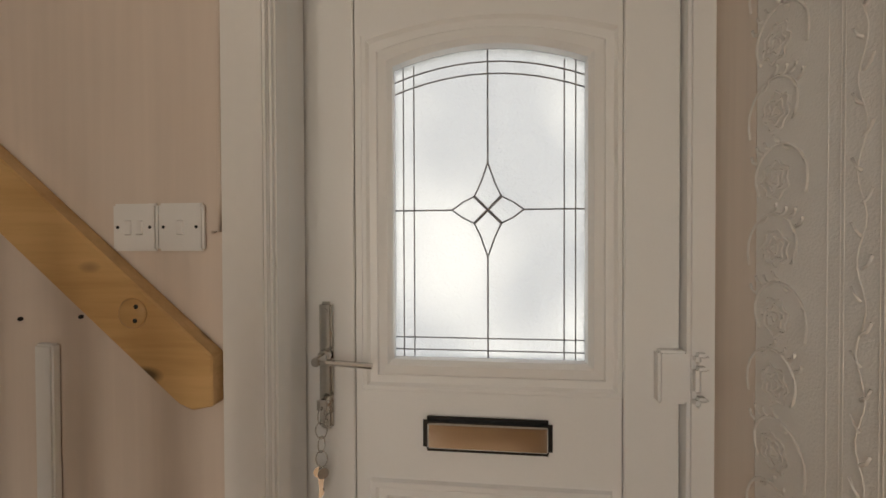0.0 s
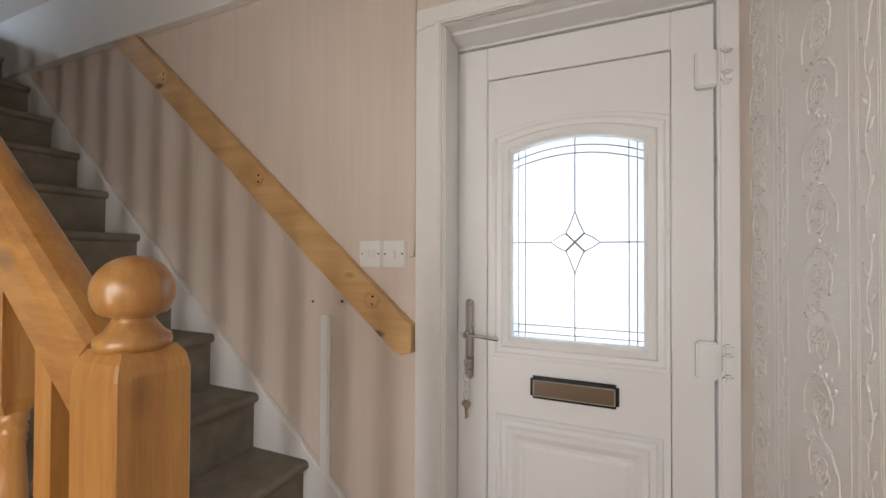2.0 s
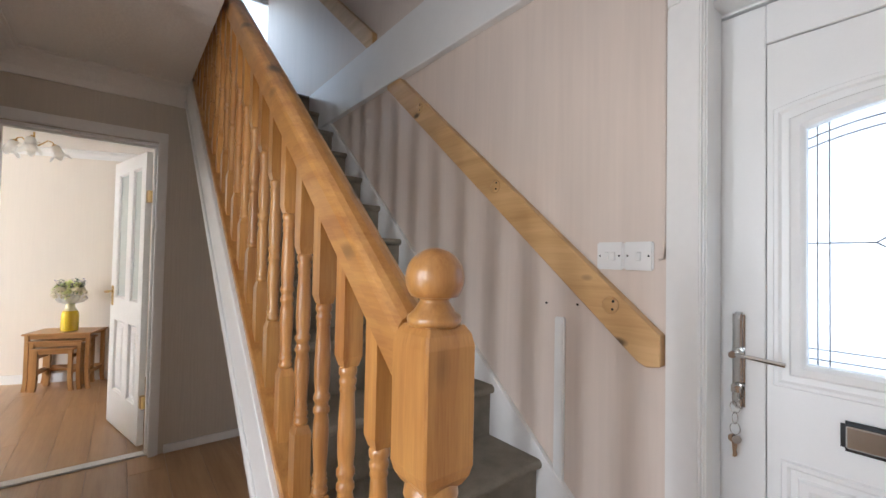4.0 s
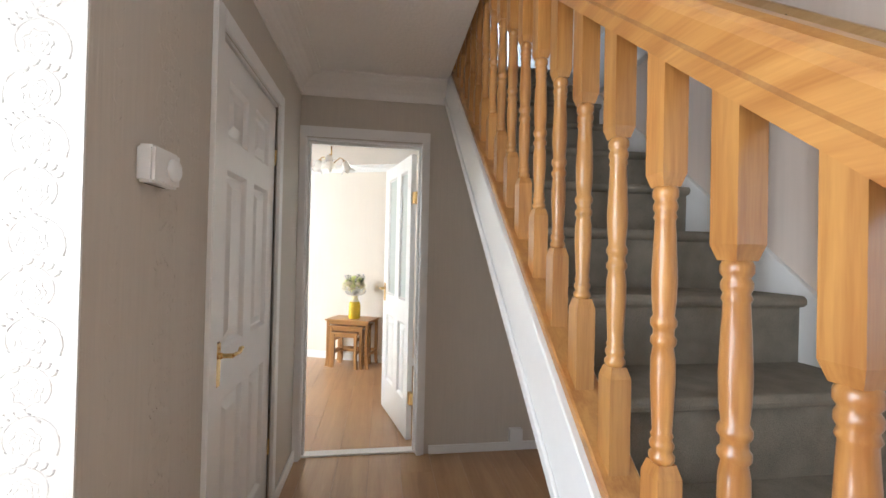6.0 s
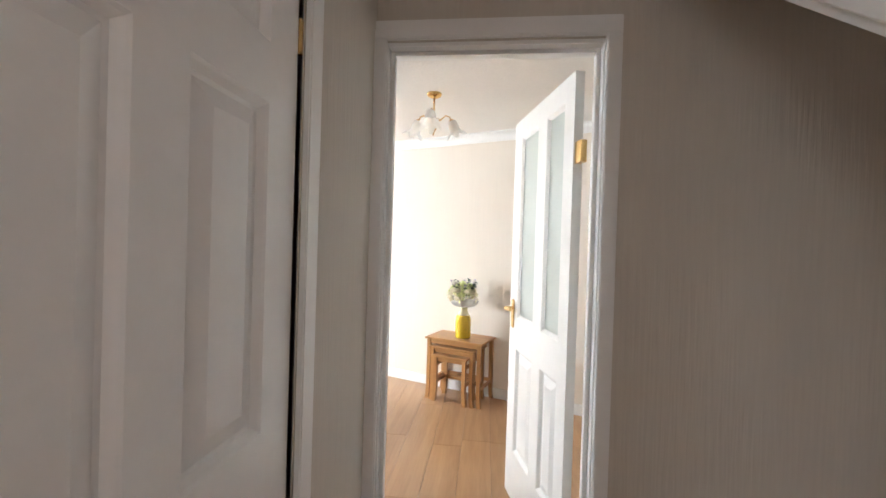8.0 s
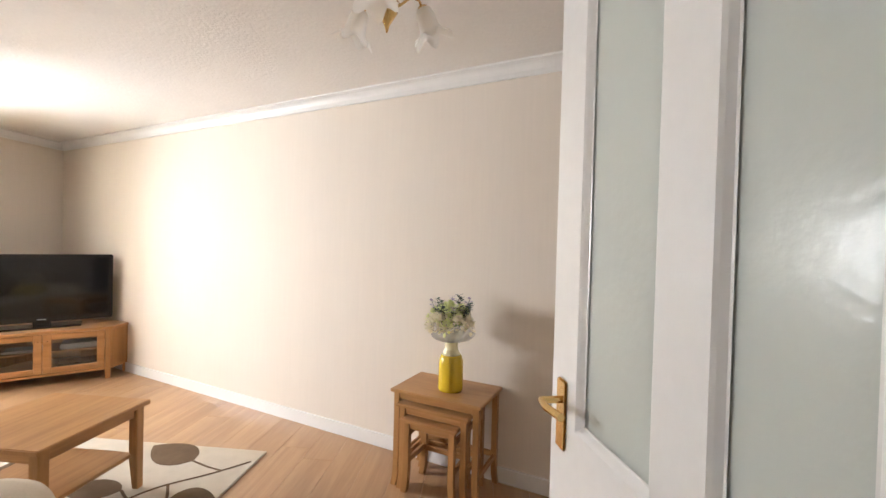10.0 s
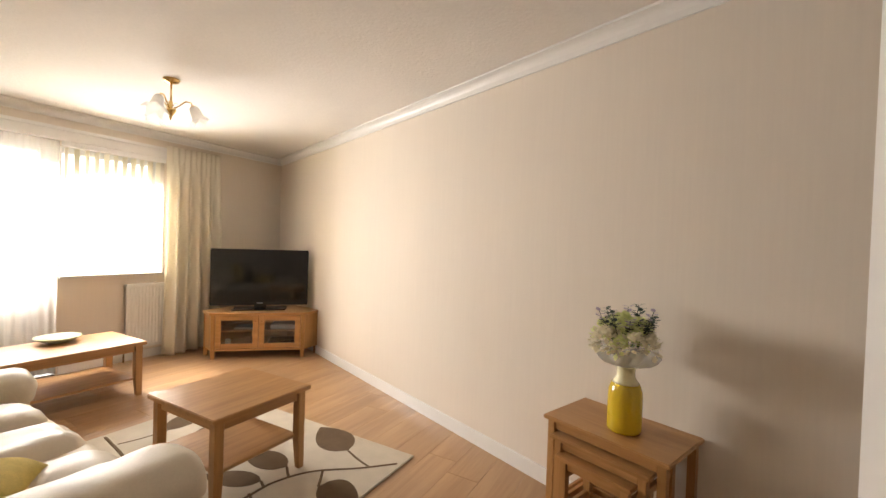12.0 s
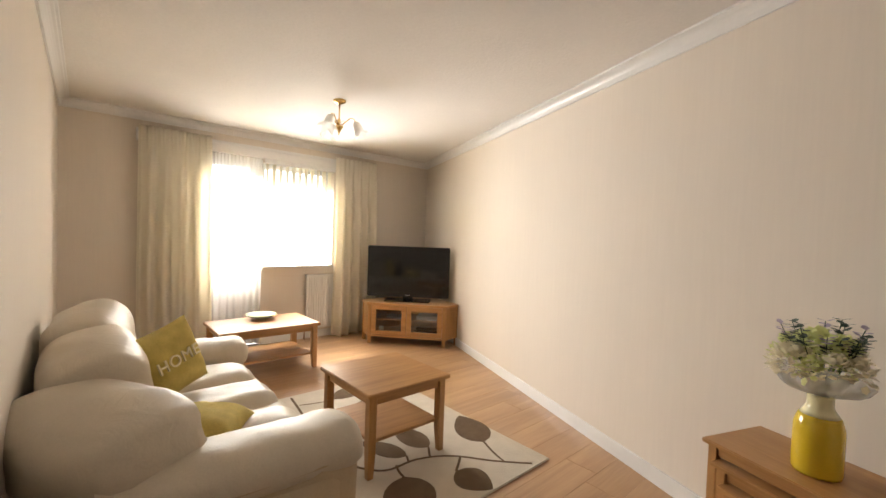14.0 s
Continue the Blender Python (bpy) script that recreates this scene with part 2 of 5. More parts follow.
GREEN_DARK = material("eucalyptus_leaf", (0.07, 0.105, 0.08), 0.6, vary=0.2, scale=40, bump=0.1, per_object=0.2)
PETAL_CREAM = thin("cream_petal", (0.90, 0.84, 0.66), 0.0, 0.6, 0.02, 0.1, 60, 0.6)
PETAL_LIME = thin("lime_green_petal", (0.80, 0.84, 0.42), 0.0, 0.6, 0.02, 0.1, 60, 0.6)
LILAC = material("lilac_blossom", (0.46, 0.40, 0.52), 0.7, vary=0.15, scale=40, bump=0.1)
STEM = material("pale_green_stem", (0.22, 0.36, 0.08), 0.6, vary=0.1, bump=0.0)
RADIATOR = material("white_radiator_enamel", (0.78, 0.77, 0.74), 0.35, vary=0.01, bump=0.0)
BOWL = material("pale_green_ceramic", (0.60, 0.66, 0.42), 0.25, vary=0.05, scale=20, bump=0.02)
SILVER = material("silver_plastic", (0.42, 0.43, 0.45), 0.35, 0.4, bump=0.0)
OUT_WHITE = glow("bright_hazy_garden", (1.0, 1.0, 1.0), (0.93, 0.96, 0.92), 2.6)
OUT_PORCH = glow("bright_hazy_street", (1.0, 1.0, 1.0), (0.36, 0.38, 0.43), 1.5)


# ---- mesh helpers ----
def put(name, bm, mat, parent=None, smooth=False, m=None):
    me = bpy.data.meshes.new(name)
    bmesh.ops.recalc_face_normals(bm, faces=bm.faces)
    bm.to_mesh(me)
    bm.free()
    me.materials.append(mat)
    if smooth:
        me.polygons.foreach_set("use_smooth", [True] * len(me.polygons))
    ob = new(name, me)
    if m is not None:
        ob.matrix_basis = m
    ob.parent = parent
    return ob


def empty(name, m=None):
    ob = new(name)
    ob.empty_display_size = 0.1
    if m is not None:
        ob.matrix_basis = m
    return ob


def add_box(bm, lo, hi, bevel=0.0, seg=1, m=None):
    r = bmesh.ops.create_cube(bm, size=1.0)
    vs = r["verts"]
    for v in vs:
        v.co = Vector([lo[i] + (v.co[i] + 0.5) * (hi[i] - lo[i]) for i in range(3)])
    if m is not None:
        bmesh.ops.transform(bm, matrix=m, verts=vs)
    if bevel:
        es = list({e for v in vs for e in v.link_edges})
        bmesh.ops.bevel(bm, geom=es, offset=bevel, segments=seg, affect="EDGES", clamp_overlap=True)


def box(name, lo, hi, mat, parent=None, bevel=0.0, seg=1, m=None):
    bm = bmesh.new()
    add_box(bm, lo, hi, bevel, seg)
    return put(name, bm, mat, parent, False, m)


def boxes(name, pieces, mat, parent=None, bevel=0.0, seg=1, m=None):
    bm = bmesh.new()
    for lo, hi in pieces:
        add_box(bm, lo, hi, bevel, seg)
    return put(name, bm, mat, parent, False, m)


def add_prism(bm, pts, axis, a, b):
    """A polygon of 2D points, pushed from a to b along axis (0: points are y,z; 1: x,z; 2: x,y)."""
    def at(p, h):
        c = list(p)
        c.insert(axis, h)
        return bm.verts.new(c)
    A, B = [at(p, a) for p in pts], [at(p, b) for p in pts]
    bm.faces.new(A)
    bm.faces.new(B[::-1])
    n = len(pts)
    for i in range(n):
        bm.faces.new((A[i], A[(i + 1) % n], B[(i + 1) % n], B[i]))


def prism(name, pts, axis, a, b, mat, parent=None, bevel=0.0, m=None, seg=1):
    bm = bmesh.new()
    add_prism(bm, pts, axis, a, b)
    if bevel:
        bmesh.ops.bevel(bm, geom=bm.edges[:], offset=bevel, segments=seg, affect="EDGES", clamp_overlap=True)
    return put(name, bm, mat, parent, False, m)


def add_lathe(bm, profile, seg=20, m=None, ruffle=None):
    """Turn (radius, height) pairs about z."""
    rings = []
    for k, (r, z) in enumerate(profile):
        ring = []
        for i in range(seg):
            a = 2 * math.pi * i / seg
            rr, zz = (r, z) if ruffle is None else ruffle(r, z, a, k)
            ring.append(bm.verts.new((rr * math.cos(a), rr * math.sin(a), zz)))
        rings.append(ring)
    for A, B in zip(rings, rings[1:]):
        for i in range(seg):
            bm.faces.new((A[i], A[(i + 1) % seg], B[(i + 1) % seg], B[i]))
    if ruffle is None:
        for ring in (rings[0], rings[-1]):
            bm.faces.new(ring)
    if m is not None:
        bmesh.ops.transform(bm, matrix=m, verts=[v for r in rings for v in r])


def lathe(name, profile, mat, parent=None, seg=20, m=None, ruffle=None):
    bm = bmesh.new()
    add_lathe(bm, profile, seg, None, ruffle)
    return put(name, bm, mat, parent, True, m)


def add_tube(bm, pts, r, sides=6, flat=1.0):
    pts = [Vector(p) for p in pts]
    rings = []
    for i, p in enumerate(pts):
        d = (pts[min(i + 1, len(pts) - 1)] - pts[max(i - 1, 0)]).normalized()
        up = Vector((0, 0, 1)) if abs(d.z) < 0.9 else Vector((1, 0, 0))
        u = d.cross(up).normalized()
        w = d.cross(u).normalized()
        rings.append([bm.verts.new(p + r * (math.cos(2 * math.pi * k / sides) * u + flat * math.sin(2 * math.pi * k / sides) * w)) for k in range(sides)])
    for A, B in zip(rings, rings[1:]):
        for k in range(sides):
            bm.faces.new((A[k], A[(k + 1) % sides], B[(k + 1) % sides], B[k]))
    bm.faces.new(rings[0]); bm.faces.new(rings[-1][::-1])


def tube(name, pts, r, mat, parent=None, sides=8, m=None):
    bm = bmesh.new()
    add_tube(bm, pts, r, sides)
    return put(name, bm, mat, parent, True, m)


def add_puff(bm, c, size, p=3.0, seg=24, rings=14, m=None, wave=0.0):
    """A stuffed, rounded pad: a superellipsoid, slightly crumpled."""
    grid = []
    for j in range(rings + 1):
        b = -math.pi / 2 + math.pi * j / rings
        row = []
        for i in range(seg):
            a = 2 * math.pi * i / seg
            def f(v):
                return math.copysign(abs(v) ** (2 / p), v)
            q = Vector((f(math.cos(b)) * f(math.cos(a)) * size[0] / 2, f(math.cos(b)) * f(math.sin(a)) * size[1] / 2, f(math.sin(b)) * size[2] / 2))
            if wave:
                q *= 1 + wave * noise.noise(q * 7 + Vector(size) * 3) + 0.5 * wave * (0.5 - abs(noise.noise(Vector((q.x * 5, q.y * 16, q.z * 9)) + Vector(size) * 7)))
            row.append(bm.verts.new(q + Vector(c) if m is None else m @ (q + Vector(c))))
        grid.append(row)
    for A, B in zip(grid, grid[1:]):
        for i in range(seg):
            bm.faces.new((A[i], A[(i + 1) % seg], B[(i + 1) % seg], B[i]))
    bmesh.ops.remove_doubles(bm, verts=bm.verts[:], dist=1e-5)


def structure(ob, label="", category=""):
    return tagged(ob, label, category, "", "structure")


# ---- the plan ----
FRONT, SOUTH, END, ROOM, RIGHT, WIN = 0.737, -1.045, -2.792, -2.90, 0.77, -5.33
HALL_TOP, ROOM_TOP, UPPER, ROOF = 2.38, 2.31, 2.587, 4.9
RISE, GOING, FIRST = 0.199, 0.234, -0.03


def long_wall(y):
    return -5.29 + 0.383 * (y + 1.309)


def nose(x):
    return RISE + (FIRST - x) / GOING * RISE


# ---- structure: hall ----
structure(boxes("wall_front", [((-4.3, FRONT, 0), (-0.06, FRONT + 0.25, ROOF)), ((-0.06, FRONT, 2.03), (RIGHT, FRONT + 0.25, ROOF)), ((RIGHT, FRONT, 0), (RIGHT + 0.2, FRONT + 0.25, ROOF))], WALL_STAIR), "pale pink-beige papered stair and entrance wall", "wall")
wall_right = structure(box("wall_right", (RIGHT, -1.75, 0), (RIGHT + 0.15, FRONT - 0.002, HALL_TOP), EMBOSSED), "white wallpaper with raised scrolling flower stripes", "wall")
structure(boxes("wall_south", [((END, SOUTH - 0.12, 0), (-2.25, SOUTH, 2.6)), ((-1.53, SOUTH - 0.12, 0), (-0.97, SOUTH, 2.6)), ((-2.25, SOUTH - 0.12, 2.0), (-1.53, SOUTH, 2.6))], WALL_HALL), "beige textured wallpaper on the hall wall", "wall")
wall_return = structure(box("wall_return", (-1.09, -1.75, 0), (-0.97, SOUTH - 0.122, HALL_TOP), EMBOSSED), "white embossed wallpaper on a wall corner", "wall")
structure(box("wall_corner_face", (-0.969, -1.75, 0), (-0.964, SOUTH, HALL_TOP), EMBOSSED), "white embossed wallpaper on a wall corner", "wall")
# unseen wall; both openings and the frame are added for the hall lamps
structure(boxes("wall_back", [((-1.09, -1.9, 0), (-0.36, -1.752, HALL_TOP)), ((-0.36, -1.9, 0), (-0.18, -1.752, 0.36)), ((-0.36, -1.9, 1.94), (-0.18, -1.752, HALL_TOP)), ((-0.18, -1.9, 0), (0.03, -1.752, HALL_TOP)), ((0.65, -1.9, 0), (RIGHT + 0.15, -1.752, HALL_TOP)), ((0.03, -1.9, 0), (0.65, -1.752, 1.0)), ((0.03, -1.9, 1.98), (0.65, -1.752, HALL_TOP))], WALL_HALL), "plain unseen beige wall with two openings added for light", "wall")
structure(boxes("added_opening_frame", [((0.03, -1.79, 1.0), (0.06, -1.752, 1.98)), ((0.62, -1.79, 1.0), (0.65, -1.752, 1.98)), ((0.06, -1.79, 1.0), (0.62, -1.752, 1.03)), ((0.06, -1.79, 1.95), (0.62, -1.752, 1.98))], UPVC), "white frame of the unseen opening added behind the hall", "window")
structure(boxes("wall_end", [((ROOM, -5.5, 0), (END, -1.015, 2.6)), ((ROOM, -0.275, 0), (END, FRONT, 2.36)), ((ROOM, -1.015, 2.0), (END, -0.275, 2.6)), ((ROOM, -0.275, 2.36), (END, -0.14, 2.6))], WALL_HALL), "beige papered wall with the living room doorway", "wall")
structure(boxes("wall_sofa_side", [((ROOM - 0.006, WIN, 0), (ROOM - 0.001, -1.075, ROOM_TOP)), ((ROOM - 0.006, -0.215, 0), (ROOM - 0.001, 0.6, ROOM_TOP)), ((ROOM - 0.006, -1.075, 2.06), (ROOM - 0.001, -0.215, ROOM_TOP))], WALL_LIVING), "cream papered wall behind the sofa", "wall")
structure(boxes("ceiling_hall", [((ROOM, -1.9, HALL_TOP), (RIGHT + 0.15, -0.14, UPPER - 0.02)), ((0.02, -0.14, HALL_TOP), (RIGHT + 0.15, FRONT, UPPER - 0.02))], CEILING), "white painted hall ceiling", "ceiling")
structure(boxes("ceiling_upper", [((-4.3, -1.9, ROOF), (RIGHT + 0.2, FRONT + 0.25, ROOF + 0.1))], CEILING), "white ceiling above the stairwell", "ceiling")
structure(boxes("wall_upper", [((-4.3, -1.9, UPPER), (RIGHT + 0.2, -1.8, ROOF)), ((RIGHT, -1.8, UPPER), (RIGHT + 0.2, FRONT, ROOF)), ((-4.4, -1.9, UPPER), (-4.3, -0.1, ROOF)), ((-4.4, 0.9, UPPER), (-4.3, FRONT + 0.25, ROOF)), ((-4.4, -0.1, UPPER), (-4.3, 0.9, 3.1)), ((-4.4, -0.1, 4.1), (-4.3, 0.9, ROOF))], WALL_STAIR), "plain papered walls of the upper landing", "wall")
landing_window = structure(empty("window_3"), "white framed landing window with obscured glass", "window")
boxes("frame", [((-4.36, -0.1, 3.1), (-4.3, -0.05, 4.1)), ((-4.36, 0.85, 3.1), (-4.3, 0.9, 4.1)), ((-4.36, -0.05, 3.1), (-4.3, 0.85, 3.15)), ((-4.36, -0.05, 4.05), (-4.3, 0.85, 4.1))], UPVC, landing_window, 0.004)
box("glass_pane", (-4.34, -0.05, 3.15), (-4.33, 0.85, 4.05), GLASS_FROST, landing_window).visible_shadow = False
structure(box("floor_landing", (-4.3, -1.8, UPPER - 0.15), (-2.85, FRONT, UPPER), CARPET), "grey-brown carpeted landing", "floor")


def cove(name, path, z, drop, reach, mat=WHITE, label="white plaster coving along the ceiling"):
    """Concave coving along straight runs: each run is start, end and the inward normal."""
    bm = bmesh.new()
    prof = [(0, -drop), (0.012, -drop), (0.014, -drop + 0.012)]
    for k in range(6):
        a = math.pi / 2 * k / 5
        prof.append((0.014 + (reach - 0.03) * (1 - math.cos(a)), -drop + 0.012 + (drop - 0.026) * math.sin(a)))
    prof += [(reach - 0.012, -0.012), (reach, -0.012), (reach, 0.003), (0, 0.003)]
    for a, b, n in path:
        A = [bm.verts.new((a[0] + n[0] * r, a[1] + n[1] * r, z + h)) for r, h in prof]
        B = [bm.verts.new((b[0] + n[0] * r, b[1] + n[1] * r, z + h)) for r, h in prof]
        k = len(prof)
        for i in range(k):
            bm.faces.new((A[i], A[(i + 1) % k], B[(i + 1) % k], B[i]))
        bm.faces.new(A[::-1]); bm.faces.new(B)
    return structure(put(name, bm, mat), label, "coving")


cove("trim_coving_hall", [((END + 0.001, SOUTH, 0), (END + 0.001, -0.145, 0), (1, 0)), ((END, SOUTH + 0.001, 0), (-0.97, SOUTH + 0.001, 0), (0, 1))], HALL_TOP, 0.12, 0.13, CEILING)

# entrance door: architrave, frame and leaf
architrave = structure(empty("trim_front_door_architrave"), "white gloss-painted moulded architrave round the front door", "trim")
for k, (o, i, y) in enumerate(((-0.093, 0.007, 0.722), (-0.06, 0.004, 0.712), (-0.022, 0.0, 0.70))):
    boxes("moulding", [((o, y, 0), (i, y + (0.05 if k == 0 else 0.0145), 2.0)), ((o, y, 2.0), (RIGHT - 0.003, y + (0.05 if k == 0 else 0.0145), 2.068 - (o + 0.093) * 0.75))], WHITE, architrave, 0.004, 2)

door = tagged(empty("front_door", pose(0, 0, 0)), "white panelled plastic front door with arched leaded glass, closed", "door")
YD = 0.865
boxes("frame", [((-0.06, YD - 0.012, 0.02), (-0.035, YD + 0.07, 2.03)), ((0.722, YD - 0.025, 0.02), (RIGHT, YD + 0.07, 2.03)), ((-0.035, YD - 0.012, 1.985), (0.722, YD + 0.07, 2.03))], UPVC, door, 0.006, 2)
boxes("lining", [((-0.06, 0.773, 0.02), (-0.002, YD - 0.013, 2.03)), ((-0.002, 0.773, 1.992), (RIGHT, YD - 0.013, 2.03))], UPVC, door)
boxes("sash", [((-0.032, YD, 0.03), (0.0955, YD + 0.06, 1.98)), ((0.6185, YD, 0.03), (0.719, YD + 0.06, 1.98)), ((0.0955, YD, 1.874), (0.6185, YD + 0.06, 1.98)), ((0.0955, YD, 0.03), (0.6185, YD + 0.06, 0.10))], UPVC, door, 0.003)
GX0, GX1, GZ0, GZ1, GARC = 0.172, 0.556, 1.045, 1.634, 0.036


def arch(grow, n=14, z0=GZ0):
    """The arched outline of the glazing, grown outwards."""
    x0, x1, zb = GX0 - grow, GX1 + grow, z0 - grow
    top = []
    for i in range(n + 1):
        u = i / n
        top.append((x1 + (x0 - x1) * u, GZ1 + grow + GARC * (1 - (2 * u - 1) ** 2)))
    return [(x0, zb), (x1, zb)] + top


def ring(bm, a, b, y_a, y_b):
    n = len(a)
    A, B = [bm.verts.new((p[0], y_a, p[1])) for p in a], [bm.verts.new((p[0], y_b, p[1])) for p in b]
    for i in range(n):
        bm.faces.new((A[i], A[(i + 1) % n], B[(i + 1) % n], B[i]))


# leaf skin with the arched opening cut through
bm = bmesh.new()
hole = arch(0.0)
outer = []
for x, z in hole:
    outer.append((0.0975 if x < 0.2 else 0.6165 if x > 0.53 else x, 0.101 if z < 1.2 else 1.871))
for ya in (YD + 0.004, YD + 0.05):
    ring(bm, outer, hole, ya, ya)
ring(bm, hole, hole, YD + 0.004, YD + 0.05)
put("panel_skin", bm, UPVC, door)
bm = bmesh.new()
steps = ((0.062, 0.0045), (0.058, -0.004), (0.050, -0.004), (0.044, 0.002), (0.030, 0.002), (0.024, -0.007), (0.006, -0.010), (-0.004, -0.002), (-0.004, 0.02))
for (g1, h1), (g2, h2) in zip(steps, steps[1:]):
    ring(bm, arch(g1), arch(g2), YD + h1, YD + h2)
put("moulding", bm, UPVC, door)
bm = bmesh.new()
mid = lambda g: [(0.125 + g, 0.16 + g), (0.60 - g, 0.16 + g), (0.60 - g, 0.805 - g), (0.125 + g, 0.805 - g)]
low_steps = ((0, 0.0045), (0.004, -0.004), (0.014, -0.004), (0.02, 0.003), (0.034, 0.003), (0.04, -0.006), (0.055, -0.006), (0.075, 0.003), (0.085, 0.003), (0.095, -0.003), (0.2, -0.003))
for (g1, h1), (g2, h2) in zip(low_steps, low_steps[1:]):
    ring(bm, mid(g1), mid(g2), YD + h1, YD + h2)
put("moulding", bm, UPVC, door)
boxes("groove", [((0.092, YD + 0.02, 0.1), (0.1, YD + 0.046, 1.877)), ((0.614, YD + 0.02, 0.1), (0.622, YD + 0.046, 1.877)), ((0.1, YD + 0.02, 1.868), (0.614, YD + 0.046, 1.877))], DARK, door)
pane = prism("glass_pane", arch(0.0), 1, YD + 0.03, YD + 0.034, GLASS_FROST, door)
pane.visible_shadow = False
bm = bmesh.new()
yl = YD + 0.028


def came(pts, r=0.0017):
    add_tube(bm, [(x, yl, z) for x, z in pts], r, 4)


def arc_line(down):
    return [(GX1 + (GX0 - GX1) * i / 12, GZ1 - down + GARC * (1 - (2 * i / 12 - 1) ** 2)) for i in range(13)]


cx, cz = 0.364, 1.347
for x in (GX0 + 0.02, GX0 + 0.042, GX1 - 0.042, GX1 - 0.02):
    came([(x, GZ0), (x, GZ1 + 0.008)], 0.0014)
for z in (GZ0 + 0.017, GZ0 + 0.042):
    came([(GX0, z), (GX1, z)], 0.0014)
came(arc_line(0.026), 0.0017); came(arc_line(0.05), 0.0017)
came([(cx, GZ0), (cx, cz - 0.095)]); came([(cx, cz + 0.095), (cx, GZ1 + GARC)])
came([(GX0, cz), (cx - 0.072, cz)]); came([(cx + 0.072, cz), (GX1, cz)])
for sx in (-1, 1):
    for sz in (-1, 1):
        came([(cx + sx * 0.072, cz), (cx + sx * 0.05, cz + sz * 0.016), (cx + sx * 0.027, cz + sz * 0.027)])
        came([(cx, cz + sz * 0.095), (cx + sx * 0.014, cz + sz * 0.055), (cx + sx * 0.027, cz + sz * 0.027)])
        came([(cx + sx * 0.027, cz + sz * 0.027), (cx, cz)], 0.003)
put("lead_strips", bm, LEAD, door)
# lever handle on its long plate
bm = bmesh.new()
add_box(bm, (0.024, YD - 0.012, 0.905), (0.053, YD + 0.001, 1.163), 0.006, 2)
add_lathe(bm, [(0.013, 0), (0.013, 0.012), (0.009, 0.016), (0.009, 0.05)], 14, Matrix.Translation((0.0385, YD - 0.01, 1.055)) @ pose(0, 0, 0, 90))
add_tube(bm, [(0.0385, YD - 0.05, 1.055), (0.06, YD - 0.056, 1.055), (0.10, YD - 0.054, 1.052), (0.146, YD - 0.05, 1.048)], 0.0085, 8, 0.7)
for z in (0.922, 1.145):
    add_lathe(bm, [(0.005, 0), (0.005, 0.002)], 8, Matrix.Translation((0.0385, YD - 0.012, z)) @ pose(0, 0, 0, 90))
add_lathe(bm, [(0.010, 0), (0.010, 0.012)], 12, Matrix.Translation((0.0385, YD - 0.012, 0.962)) @ pose(0, 0, 0, 90))
tagged(put("handle", bm, CHROME, door, False), "polished chrome lever handle on a long plate")
bm = bmesh.new()
add_box(bm, (0.235, YD - 0.010, 0.868), (0.487, YD + 0.006, 0.938), 0.008, 2)
put("letterbox_surround", bm, BLACK, door)
box("letterbox_flap", (0.245, YD - 0.0145, 0.878), (0.477, YD - 0.009, 0.928), CHROME, door, 0.003)
for z0 in (0.985, 1.75):
    bm = bmesh.new()
    add_box(bm, (0.672, YD - 0.024, z0), (0.724, YD + 0.002, z0 + 0.098), 0.005, 2)
    for a, b in ((0.0, 0.020), (0.024, 0.074), (0.078, 0.098)):
        add_box(bm, (0.728, YD - 0.045, z0 + a), (0.752, YD - 0.022, z0 + b), 0.006, 2)
    put("hinge", bm, UPVC, door)
bm = bmesh.new()
add_box(bm, (-0.06, YD - 0.05, 0.0), (RIGHT, YD + 0.08, 0.029))
put("threshold", bm, UPVC, door)

# keys hanging from the lock
keys = tagged(empty("key_bunch", pose(0.0385, YD - 0.03, 0.962)), "steel keys on rings hanging from the door lock", "keys")
bm = bmesh.new()
add_box(bm, (-0.011, -0.002, -0.012), (0.011, 0.002, 0.010), 0.002)
put("lock_key", bm, CHROME, keys)
for i in range(4):
    z = -0.02 - 0.028 * i
    pts = [(0.011 * math.cos(a) * (1 if i % 2 else 0.4), 0.006 * math.cos(a) * (0.3 if i % 2 else 1) - 0.004, z + 0.016 * math.sin(a)) for a in [2 * math.pi * k / 14 for k in range(15)]]
    tube("ring", pts, 0.0013, CHROME, keys, 5)
for i, (dx, tilt) in enumerate(((-0.006, -5), (0.006, 7))):
    bm = bmesh.new()
    add_lathe(bm, [(0.011, 0), (0.011, 0.002)], 12, pose(0, 0, -0.012, 90, 0, 20 * i))
    add_box(bm, (-0.0035, -0.001, -0.058), (0.0035, 0.001, -0.02))
    add_box(bm, (0.003, -0.001, -0.055), (0.006, 0.001, -0.046))
    put("hanging_key", bm, CHROME, keys, False, pose(dx, -0.004 - 0.004 * i, -0.118, 0, tilt, 15))

